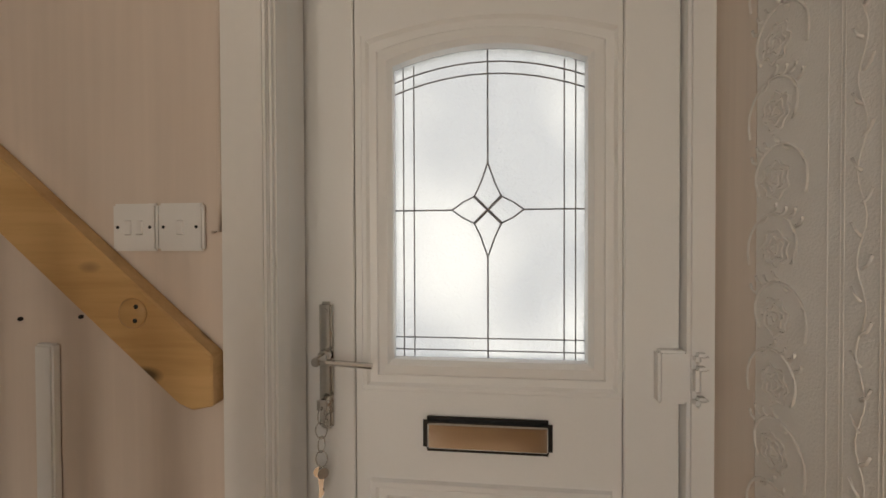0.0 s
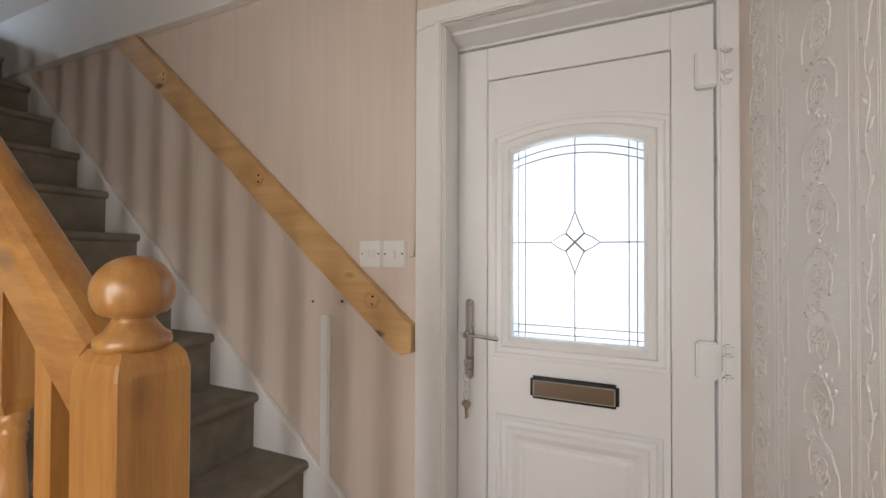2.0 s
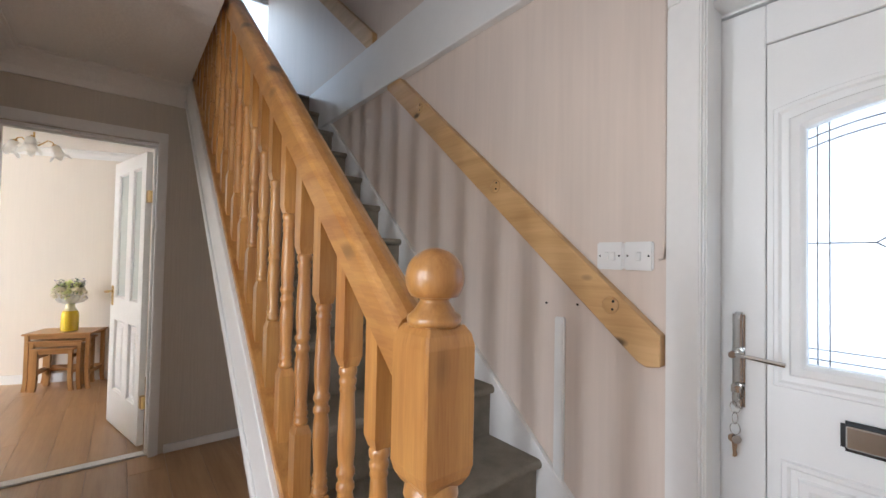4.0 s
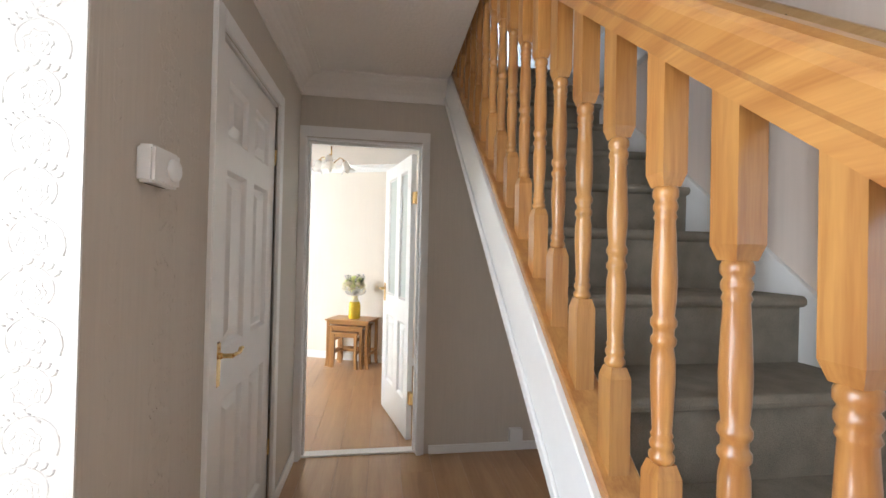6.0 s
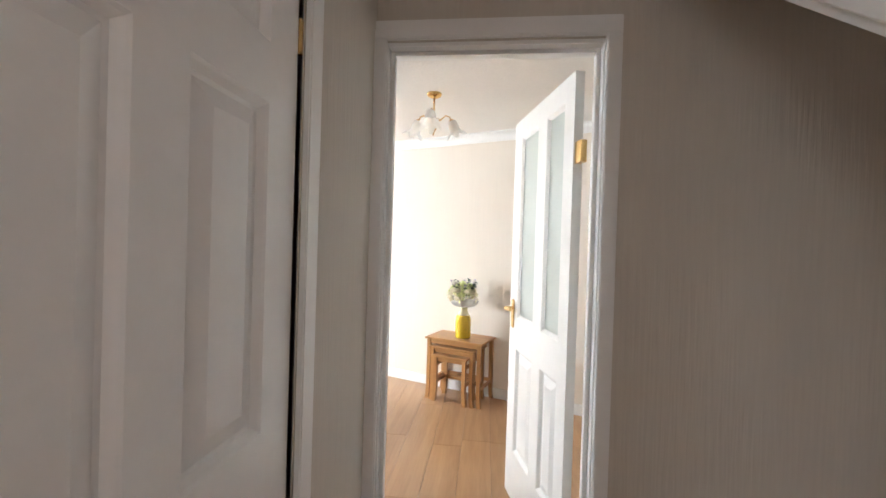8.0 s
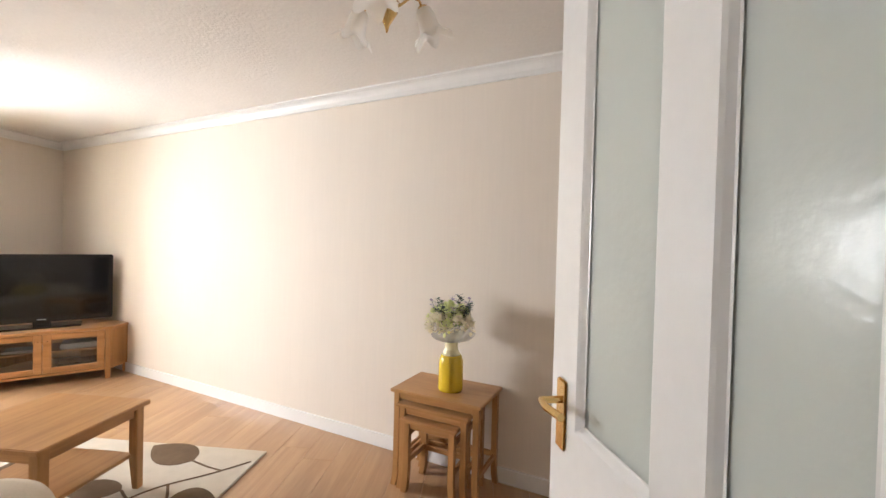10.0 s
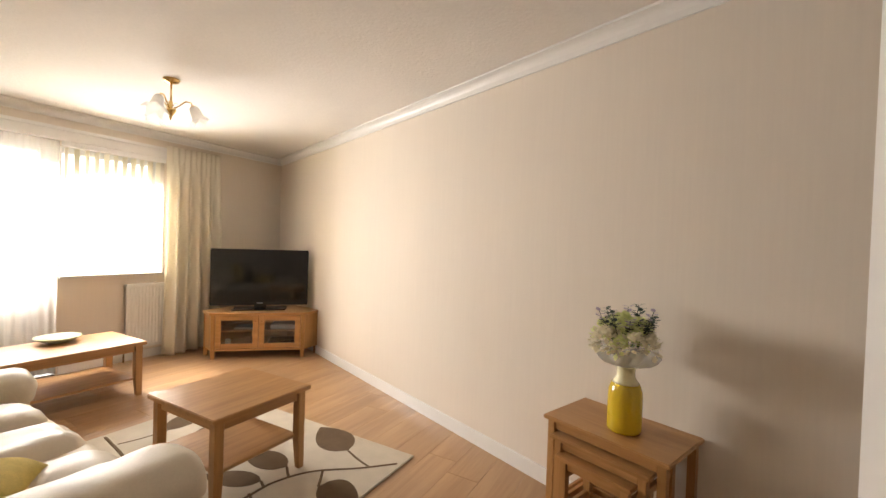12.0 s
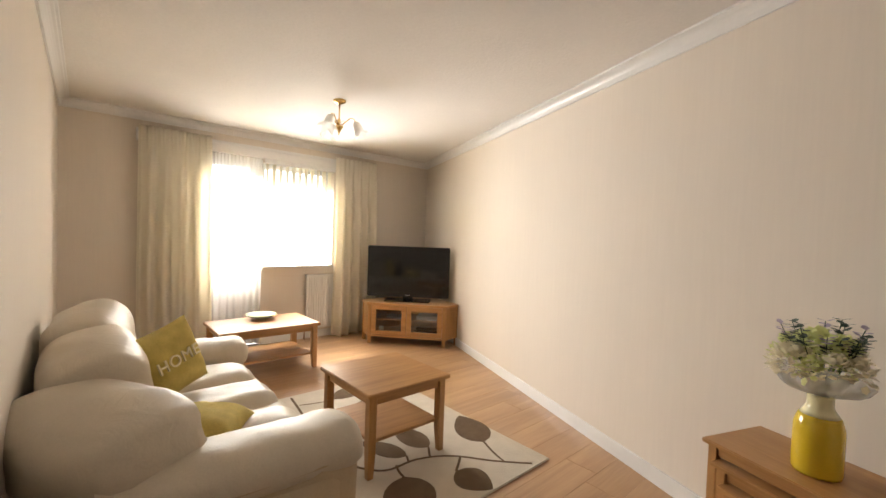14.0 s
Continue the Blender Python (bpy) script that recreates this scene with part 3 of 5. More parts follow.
# raised flower stripes of the wallpaper
def scroll_band(bm, y, z0, z1, width, put_at):
    """One stripe of roses inside curling acanthus leaves."""
    pitch = width * 0.78
    k = 0
    z = z0
    while z < z1:
        side = 1 if k % 2 else -1
        c = (y, z)
        def spiral(r0, r1, turns, a0, rad, n=18):
            pts = []
            for i in range(n + 1):
                u = i / n
                a = a0 + side * turns * 2 * math.pi * u
                r = r0 + (r1 - r0) * u
                pts.append(put_at(c[0] + r * math.cos(a) * width, c[1] + r * math.sin(a) * width))
            add_tube(bm, pts, rad, 4)
        for r0, amp, lobes, rad in ((0.055, 0.012, 3, 0.0017), (0.125, 0.022, 5, 0.002), (0.205, 0.026, 7, 0.0022)):
            loop = []
            for i in range(25):
                a = 2 * math.pi * i / 24
                r = r0 + amp * math.cos(lobes * a + k)
                loop.append(put_at(c[0] + r * math.cos(a) * width, c[1] + r * math.sin(a) * width))
            add_tube(bm, loop, rad, 4)
        spiral(0.30, 0.49, 0.66, -0.6 if side > 0 else 3.7, 0.0026, 14)
        for j in range(5):
            a = 0.5 + 0.42 * j
            x1, zz1 = c[0] + side * width * 0.36 * math.cos(a), c[1] + width * (0.30 + 0.08 * math.sin(3 * j)) * math.sin(a) + width * 0.1
            add_tube(bm, [put_at(x1, zz1), put_at(x1 + side * width * 0.07, zz1 + width * 0.03), put_at(x1 + side * width * 0.10, zz1 + width * 0.10)], 0.0028, 4)
        z += pitch
        k += 1


def vine_band(bm, y, z0, z1, put_at):
    for o in (-0.027, -0.022, 0.022, 0.027, 0.045):
        add_tube(bm, [put_at(y + o, z0), put_at(y + o, z1)], 0.0011, 4)
    n = int((z1 - z0) / 0.012)
    add_tube(bm, [put_at(y + 0.006 * math.sin(i * 0.75), z0 + (z1 - z0) * i / n) for i in range(n + 1)], 0.0013, 4)
    for i in range(0, n, 3):
        z = z0 + (z1 - z0) * i / n
        s = 1 if (i // 3) % 2 else -1
        add_tube(bm, [put_at(y, z), put_at(y + s * 0.008, z + 0.006), put_at(y + s * 0.013, z + 0.016)], 0.0022, 4)


bm = bmesh.new()
at_right = lambda y, z: (RIGHT + 0.0001, y, z)
for i in range(4):
    scroll_band(bm, 0.695 - 0.285 * i, 0.1, 2.3, 0.125, at_right)
    vine_band(bm, 0.56 - 0.285 * i, 0.02, 2.37, at_right)
tagged(put("flower_relief", bm, EMBOSSED, wall_right, True), kind="stuff")
bm = bmesh.new()
scroll_band(bm, -1.12, 0.1, 2.3, 0.11, lambda y, z: (-0.9648, y, z))
tagged(put("flower_relief", bm, EMBOSSED, wall_return, True), kind="stuff")
bm = bmesh.new()
at_south = lambda x, z: (x, SOUTH - 0.0013, z)
scroll_band(bm, -1.24, 0.1, 2.2, 0.11, at_south)
for o in (-1.05, -1.36, -1.38, -1.40):
    vine_band(bm, o, 0.02, 2.25, at_south)
put("flower_relief", bm, WALL_HALL, bpy.data.objects["wall_south"], True)
tagged(bpy.data.objects["flower_relief.002"], kind="stuff")

# switches, cable, conduit, screws on the stair wall
for x in (-0.302, -0.2145):
    sw = tagged(empty("light_switch", pose(x, FRONT, 1.268)), "white plastic double light switch on the wall", "switch", "light switches by the door")
    box("plate", (0, -0.011, 0), (0.086, 0.0, 0.084), PLASTIC, sw, 0.004, 2)
    for dx in ((0.026, 0.048) if x < -0.25 else (0.038,)):
        box("rocker", (dx, -0.015, 0.028), (dx + 0.014, -0.0105, 0.054), PLASTIC, sw, 0.002, 1)
    for dx in (0.012, 0.074):
        lathe("screw", [(0.003, 0), (0.003, 0.001)], BLACK, sw, 8, pose(dx, -0.0105, 0.042, 90))
tagged(tube("cable", [(-0.115, FRONT - 0.005, 1.30), (-0.1, FRONT - 0.006, 1.302), (-0.099, FRONT - 0.006, 1.36), (-0.099, FRONT - 0.006, 3.0)], 0.0035, WALL_STAIR), "thin painted cable running up beside the architrave", "cable")
tagged(box("conduit", (-0.455, FRONT - 0.018, 0.52), (-0.418, FRONT, 1.10), PLASTIC, None, 0.004, 2), "white plastic cable conduit fixed to the wall", "conduit")
for x, z in ((-0.50, 1.142), (-0.375, 1.148)):
    tagged(lathe("screw", [(0.004, 0), (0.004, 0.004), (0.002, 0.006)], BLACK, None, 8, pose(x, FRONT, z, 90)), "small dark screw standing out of the stair wall", "screw")

# timber wall rails
SL = math.atan(0.859)
wall_rail = prism("wall_handrail", [(-0.098, 1.006), (-0.098, 1.092), (-1.60, 1.092 + 1.502 * 0.859), (-1.60, 0.955 + 1.502 * 0.859), (-0.16, 1.008), (-0.135, 0.998)], 1, FRONT - 0.034, FRONT, PLANED, None, 0.003)
tagged(wall_rail, "planed pine board fixed up the stair wall as handrail", "handrail")
tagged(prism("wall_handrail", [(-1.79, 2.585), (-1.86, 2.585), (-3.2, 2.585 + 1.34 * 0.859), (-3.2, 2.69 + 1.34 * 0.859 + 0.03), (-1.79, 2.66)], 1, FRONT - 0.034, FRONT, PLANED, None, 0.003), "planed pine board above the ledge as upper handrail", "handrail")
for x in (-0.24, -0.73, -1.27):
    z = 1.04 + (-0.098 - x) * 0.859
    lathe("plug", [(0.026, 0), (0.026, 0.003), (0.022, 0.005)], PLANED, wall_rail, 16, pose(x, FRONT - 0.034, z, 90))
    for dx, dz in ((0.008, -0.012), (0.01, 0.012)):
        lathe("screw", [(0.004, 0), (0.004, 0.001)], BLACK, wall_rail, 8, pose(x + dx, FRONT - 0.0395, z + dz, 90))
structure(box("trim_ledge_beam", (-2.83, FRONT - 0.04, 2.268), (RIGHT, FRONT, 2.585), WHITE, None, 0.004), "white painted boxed beam along the stair wall", "beam")

# ---- staircase ----
stairs = structure(empty("staircase"), "carpeted closed-tread staircase with white strings", "stairs")
TOP_N = 13
for n in range(1, TOP_N + 1):
    x, z = FIRST - (n - 1) * GOING, n * RISE
    bm = bmesh.new()
    prof = [(x - GOING - 0.03, z - 0.03), (x - GOING - 0.03, z), (x - 0.014, z)]
    for k in range(1, 7):
        a = math.pi / 2 - math.pi * k / 6
        prof.append((x - 0.014 + 0.017 * math.cos(a), z - 0.017 + 0.017 * math.sin(a)))
    prof += [(x - 0.02, z - 0.036), (x - 0.022, z - RISE - 0.002), (x - 0.04, z - RISE - 0.002), (x - 0.04, z - 0.03)]
    add_prism(bm, prof, 1, -0.095, FRONT - 0.022)
    put("step", bm, CARPET, stairs)
A0, A1 = 0.0, -2.84
prism("wall_string", [(A0 + 0.05, 0.0), (A0 + 0.05, nose(A0) - 0.04), (A0, nose(A0) + 0.025), (A1, nose(A1) + 0.025), (A1, nose(A1) - 0.3), (-0.35, 0)], 1, FRONT - 0.022, FRONT, WHITE, stairs, 0.003)
prism("outer_string", [(-0.14, 0), (-0.14, nose(-0.14) - 0.035), (END + 0.002, nose(END) - 0.035), (END + 0.002, nose(END) - 0.285), (-0.40, nose(-0.40) - 0.285), (-0.28, 0)], 1, -0.142, -0.098, WHITE, stairs, 0.003)
prism("string_moulding", [(-0.30, nose(-0.30) - 0.265), (-0.30, nose(-0.30) - 0.225), (END + 0.003, nose(END) - 0.225), (END + 0.003, nose(END) - 0.265)], 1, -0.152, -0.141, WHITE, stairs, 0.003)
prism("soffit", [(-0.45, nose(-0.45) - 0.30), (-0.45, nose(-0.45) - 0.27), (END + 0.004, nose(END) - 0.27), (END + 0.004, nose(END) - 0.30)], 1, -0.097, FRONT - 0.023, WHITE, stairs)
prism("base_rail", [(-0.145, nose(-0.145) - 0.034), (-0.145, nose(-0.145) - 0.002), (END + 0.002, nose(END) - 0.002), (END + 0.002, nose(END) - 0.034)], 1, -0.128, -0.048, PINE_X, stairs, 0.004)

balustrade = tagged(empty("balustrade"), "varnished pine banister with turned spindles and ball newel", "banister")
NX, NY, RAIL = -0.09, -0.076, 0.862


def rail_profile():
    half = [(0.030, -0.045), (0.030, -0.020), (0.036, -0.012), (0.036, 0.018), (0.033, 0.029), (0.026, 0.037), (0.014, 0.043), (0.0, 0.045)]
    return [(-a, b) for a, b in half] + half[-2::-1]


bm = bmesh.new()
ends = []
for x in (NX - 0.04, END - 0.3):
    ends.append([bm.verts.new((x, NY - 0.006 + a, nose(x) + RAIL + b * 1.3)) for a, b in rail_profile()])
k = len(ends[0])
for i in range(k):
    bm.faces.new((ends[0][i], ends[0][(i + 1) % k], ends[1][(i + 1) % k], ends[1][i]))
bm.faces.new(ends[0][::-1]); bm.faces.new(ends[1])
put("handrail", bm, PINE_X, balustrade)
# newel post with its ball
bm = bmesh.new()
add_lathe(bm, [(0.034, 0.62), (0.044, 0.64), (0.046, 0.66), (0.030, 0.69), (0.026, 0.76), (0.034, 0.84), (0.042, 0.86), (0.044, 0.875), (0.036, 0.885), (0.040, 0.90), (0.044, 0.915), (0.038, 0.93), (0.042, 0.94), (0.038, 0.965)], 24, Matrix.Translation((NX, NY, 0)))
put("newel_turning", bm, PINE_Z, balustrade, True)
bm = bmesh.new()
add_lathe(bm, [(0.040, 1.19), (0.042, 1.198), (0.041, 1.205), (0.032, 1.212), (0.024, 1.224), (0.022, 1.229), (0.03, 1.233)] + [(0.0455 * math.cos(a), 1.262 + 0.0455 * math.sin(a)) for a in [radians(-38 + 12.5 * i) for i in range(10)]] + [(0.002, 1.3075)], 28, Matrix.Translation((NX, NY, 0)))
put("newel_ball", bm, PINE_Z, balustrade, True)
s = 0.046
bm = bmesh.new()


def newel_block(z0, z1, chamfer_low, chamfer_top):
    levels = []
    if chamfer_low:
        levels += [(z0, 0.034), (z0 + 0.014, s - 0.004)]
    else:
        levels.append((z0, s))
    levels.append((z0 + 0.03, s))
    levels.append((z1 - 0.03, s))
    levels += [(z1 - 0.012, s - 0.004), (z1, 0.034)] if chamfer_top else [(z1, s)]
    rows = [[bm.verts.new((NX + a * w, NY + b * w, z)) for a, b in ((-1, -0.93), (-0.93, -1), (0.93, -1), (1, -0.93), (1, 0.93), (0.93, 1), (-0.93, 1), (-1, 0.93))] for z, w in levels]
    for A, B in zip(rows, rows[1:]):
        for i in range(8):
            bm.faces.new((A[i], A[(i + 1) % 8], B[(i + 1) % 8], B[i]))
    bm.faces.new(rows[0][::-1]); bm.faces.new(rows[-1])


newel_block(0.955, 1.192, True, True)
put("newel_block", bm, PINE_Z, balustrade)
bm = bmesh.new()
newel_block(0.0, 0.63, False, True)
put("newel_base", bm, PINE_Z, balustrade)


def spindle_mesh():
    """A turned spindle between two square, raked ends; origin on the nosing line."""
    bm = bmesh.new()
    h, sl = 0.0205, RISE / GOING
    for z0, z1, up in ((-0.004, 0.175, False), (0.60, 0.835, True)):
        rows = []
        for z, w, rake in [(z0, h * 0.72, 0), (z0 + 0.02, h, 0), (z1, h, 1)] if up else [(z0, h, 1), (z1 - 0.02, h, 0), (z1, h * 0.72, 0)]:
            rows.append([bm.verts.new((a * w, b * w, z - (a * w * sl if rake else 0))) for a, b in ((-1, -1), (1, -1), (1, 1), (-1, 1))])
        for A, B in zip(rows, rows[1:]):
            for i in range(4):
                bm.faces.new((A[i], A[(i + 1) % 4], B[(i + 1) % 4], B[i]))
        bm.faces.new(rows[0][::-1]); bm.faces.new(rows[-1])
    prof = [(0.014, 0.172), (0.0185, 0.180), (0.0185, 0.187), (0.0145, 0.192), (0.0175, 0.199), (0.0175, 0.205), (0.0140, 0.211), (0.0165, 0.216), (0.0140, 0.222), (0.0155, 0.25), (0.0180, 0.30), (0.0175, 0.335), (0.0145, 0.352), (0.0185, 0.358), (0.0185, 0.366), (0.0150, 0.371), (0.0150, 0.380), (0.0190, 0.386), (0.0190, 0.394), (0.0150, 0.401), (0.0175, 0.425), (0.0185, 0.46), (0.0165, 0.51), (0.0145, 0.548), (0.0170, 0.553), (0.0145, 0.560), (0.0175, 0.566), (0.0175, 0.573), (0.0145, 0.579), (0.0185, 0.585), (0.0185, 0.594), (0.0145, 0.603)]
    blocks = len(bm.faces)
    add_lathe(bm, prof, 14)
    bm.faces.ensure_lookup_table()
    for f in bm.faces[blocks:]:
        f.smooth = True
    me = bpy.data.meshes.new("spindle")
    bmesh.ops.recalc_face_normals(bm, faces=bm.faces)
    bm.to_mesh(me)
    bm.free()
    me.materials.append(PINE_Z)
    return me


spindle = spindle_mesh()
for i in range(20):
    x = -0.222 - 0.131 * i
    o = new("spindle", spindle)
    o.matrix_basis = pose(x, -0.09, nose(x), 0, 0, 0)
    o.parent = balustrade

# ---- hall: six-panel door, thermostat, skirting, socket ----
def six_panel_leaf(parent, w, h, panels, glass=()):
    """A moulded white leaf in the x-z plane, front at y = 0 facing -y; panels are (x0, z0, x1, z1)."""
    xs = sorted({0, w} | {p[0] for p in panels} | {p[2] for p in panels})
    zs = sorted({0, h} | {p[1] for p in panels} | {p[3] for p in panels})
    bm = bmesh.new()
    for a, b in zip(xs, xs[1:]):
        for c, d in zip(zs, zs[1:]):
            if not any(p[0] <= a and b <= p[2] and p[1] <= c and d <= p[3] for p in panels):
                for y in (0.0, 0.036):
                    bm.faces.new([bm.verts.new((x, y, z)) for x, z in ((a, c), (b, c), (b, d), (a, d))])
    for (p, q) in (((0, 0), (w, 0)), ((w, 0), (w, h)), ((w, h), (0, h)), ((0, h), (0, 0))):
        bm.faces.new([bm.verts.new((a[0], y, a[1])) for a, y in ((p, 0), (q, 0), (q, 0.036), (p, 0.036))])
    put("leaf", bm, WHITE, parent)
    for k, (x0, z0, x1, z1) in enumerate(panels):
        is_glass = k in glass
        bm = bmesh.new()
        prof = ((0, 0), (0.006, 0.004), (0.014, 0.011), (0.018, 0.012)) if is_glass else ((0, 0), (0.005, 0.004), (0.014, 0.015), (0.022, 0.016), (0.055, 0.004))
        for side in (0, 1):
            fy = (lambda d: d) if side == 0 else (lambda d: 0.036 - d)
            for (g1, d1), (g2, d2) in zip(prof, prof[1:]):
                A = [(x0 + g1, z0 + g1), (x1 - g1, z0 + g1), (x1 - g1, z1 - g1), (x0 + g1, z1 - g1)]
                B = [(x0 + g2, z0 + g2), (x1 - g2, z0 + g2), (x1 - g2, z1 - g2), (x0 + g2, z1 - g2)]
                ring(bm, A, B, fy(d1), fy(d2))
            if not is_glass:
                g, d = prof[-1]
                bm.faces.new([bm.verts.new((x, fy(d), z)) for x, z in ((x0 + g, z0 + g), (x1 - g, z0 + g), (x1 - g, z1 - g), (x0 + g, z1 - g))])
        put("panel_moulding", bm, WHITE, parent)
        if is_glass:
            box("glass_pane", (x0 + 0.01, 0.015, z0 + 0.01), (x1 - 0.01, 0.021, z1 - 0.01), GLASS_DOOR, parent)


def lever(parent, x, z, out, y=0.0):
    """A brass lever on a short plate; out: the way the lever points along x."""
    bm = bmesh.new()
    add_box(bm, (x - 0.02, y - 0.007, z - 0.075), (x + 0.02, y + 0.001, z + 0.075), 0.004, 2)
    add_lathe(bm, [(0.011, 0), (0.011, 0.01), (0.008, 0.014), (0.008, 0.045)], 12, Matrix.Translation((x, y - 0.006, z + 0.03)) @ pose(0, 0, 0, 90))
    add_tube(bm, [(x, y - 0.048, z + 0.03), (x + out * 0.03, y - 0.052, z + 0.03), (x + out * 0.065, y - 0.05, z + 0.026), (x + out * 0.09, y - 0.046, z + 0.034), (x + out * 0.102, y - 0.046, z + 0.034)], 0.008, 8, 0.75)
    tagged(put("handle", bm, BRASS, parent, False), "brass lever handle on a plate")


PANELS6 = lambda w: [p for a, b in ((0.105, w / 2 - 0.045), (w / 2 + 0.045, w - 0.105)) for p in ((a, 0.22, b, 0.78), (a, 0.95, b, 1.56), (a, 1.67, b, 1.87))]
cupboard_door = tagged(empty("panel_door", pose(-1.54, SOUTH - 0.008, 0.005, 0, 0, 180)), "white moulded six-panel hall door, closed, brass lever", "door")
six_panel_leaf(cupboard_door, 0.70, 1.975, PANELS6(0.70))
lever(cupboard_door, 0.055, 0.91, 1)
for z in (0.3, 1.7):
    box("hinge", (0.702, -0.006, z), (0.712, 0.002, z + 0.075), BRASS, cupboard_door)
structure(boxes("trim_architrave_hall_door", [((-1.535, SOUTH, 0), (-1.475, SOUTH + 0.016, 2.06)), ((-2.315, SOUTH, 0), (-2.255, SOUTH + 0.016, 2.06)), ((-2.255, SOUTH, 2.0), (-1.535, SOUTH + 0.016, 2.06)),
    ((-1.535, SOUTH - 0.11, 0), (-1.53, SOUTH, 2.0)), ((-2.255, SOUTH - 0.11, 0), (-2.25, SOUTH, 2.0)), ((-2.25, SOUTH - 0.11, 1.99), (-1.535, SOUTH, 2.0)),
    ((-2.25, SOUTH - 0.118, 0), (-1.535, SOUTH - 0.11, 1.99))], WHITE, None, 0.003, 2), "white painted architrave and lining of the hall door", "trim")

thermostat = tagged(empty("thermostat", pose(-1.112, SOUTH, 1.435)), "white plastic room thermostat with round dial", "thermostat")
box("body", (-0.118, 0, 0), (0, 0.036, 0.082), PLASTIC, thermostat, 0.006, 2)
lathe("dial", [(0.026, 0), (0.026, 0.008), (0.022, 0.011), (0.004, 0.011)], PLASTIC, thermostat, 24, pose(-0.082, 0.035, 0.04, -90))
box("vent", (-0.10, 0.008, -0.001), (-0.02, 0.012, 0.0015), DARK, thermostat)

structure(boxes("baseboard_hall", [((END, -0.205, 0), (END + 0.014, FRONT, 0.055)), ((END + 0.015, SOUTH, 0), (-2.316, SOUTH + 0.014, 0.07)), ((-1.474, SOUTH, 0), (-0.965, SOUTH + 0.014, 0.07))], WHITE, None, 0.003), "low white skirting board", "skirting")
socket = tagged(empty("wall_socket", pose(END, 0.33, 0.06)), "white plastic surface socket box above the skirting", "socket")
box("back_box", (0, 0, 0), (0.03, 0.088, 0.088), PLASTIC, socket, 0.003)
box("plate", (0.0305, -0.001, -0.001), (0.038, 0.089, 0.089), PLASTIC, socket, 0.004, 2)

# doorway to the living room
bm = bmesh.new()
for x0, x1 in ((END, END + 0.016), (END + 0.0165, END + 0.024)):
    w = 0.064 if x1 < END + 0.02 else 0.03
    for lo, hi in (((x0, -1.012 - w * 0 - 0.048 + (0.064 - w) * 0.3, 0), (x1, -1.005, 2.005)), ((x0, -0.285, 0), (x1, -0.235 + (w - 0.064) * 0.4, 2.005)), ((x0, -1.06 + (0.064 - w) * 0.3, 2.005), (x1, -0.235 + (w - 0.064) * 0.4, 2.005 + w))):
        add_box(bm, lo, hi, 0.003, 2)
for lo, hi in (((ROOM, -1.015, 0), (END, -1.0, 2.0)), ((ROOM, -0.29, 0), (END, -0.275, 2.0)), ((ROOM, -1.0, 1.985), (END, -0.29, 2.0)),
               ((ROOM + 0.045, -1.0, 0), (ROOM + 0.075, -0.985, 1.985)), ((ROOM + 0.045, -0.305, 0), (ROOM + 0.075, -0.29, 1.985)), ((ROOM + 0.045, -0.985, 1.97), (ROOM + 0.075, -0.305, 1.985)),
               ((ROOM - 0.022, -1.075, 0), (ROOM - 0.006, -1.012, 2.06)), ((ROOM - 0.022, -0.278, 0), (ROOM - 0.006, -0.215, 2.06)), ((ROOM - 0.022, -1.012, 1.997), (ROOM - 0.006, -0.278, 2.06)), ((ROOM - 0.062, -0.262, 0), (ROOM - 0.023, -0.218, 2.0))):
    add_box(bm, lo, hi, 0.002)
structure(put("trim_living_doorway", bm, WHITE), "white painted architrave and lining of the doorway", "trim")
structure(box("trim_threshold", (ROOM + 0.02, -1.0, 0.0), (END - 0.02, -0.29, 0.012), WHITE, None, 0.003), "white threshold strip in the doorway", "threshold")

structure(box("trim_draught_strip", (ROOM - 0.054, -0.272, 0.0), (ROOM - 0.044, -0.263, 1.985), BRASS, None, 0.002), "narrow brass draught strip on the door jamb", "trim")
WD = 0.70
living_door = tagged(empty("glazed_door", pose(-2.983, -0.304, 0.01, 0, 0, 194)), "white door with two tall glass panes, standing open", "door")
six_panel_leaf(living_door, WD, 1.965, [(0.085, 0.25, 0.262, 0.78), (0.362, 0.25, WD - 0.11, 0.78), (0.085, 0.94, 0.262, 1.87), (0.362, 0.94, WD - 0.11, 1.87)], (2, 3))
lever(living_door, WD - 0.055, 0.955, -1, 0.0)
bm = bmesh.new()
add_box(bm, (WD - 0.075, 0.0355, 0.88), (WD - 0.035, 0.0435, 1.03), 0.004, 2)
add_tube(bm, [(WD - 0.055, 0.04, 0.985), (WD - 0.055, 0.085, 0.985), (WD - 0.09, 0.09, 0.985), (WD - 0.15, 0.085, 0.988)], 0.008, 8)
tagged(put("handle", bm, BRASS, living_door), "brass lever handle on a plate")
for z in (0.25, 1.62):
    box("hinge", (-0.045, 0.006, z), (0.004, 0.03, z + 0.08), BRASS, living_door)

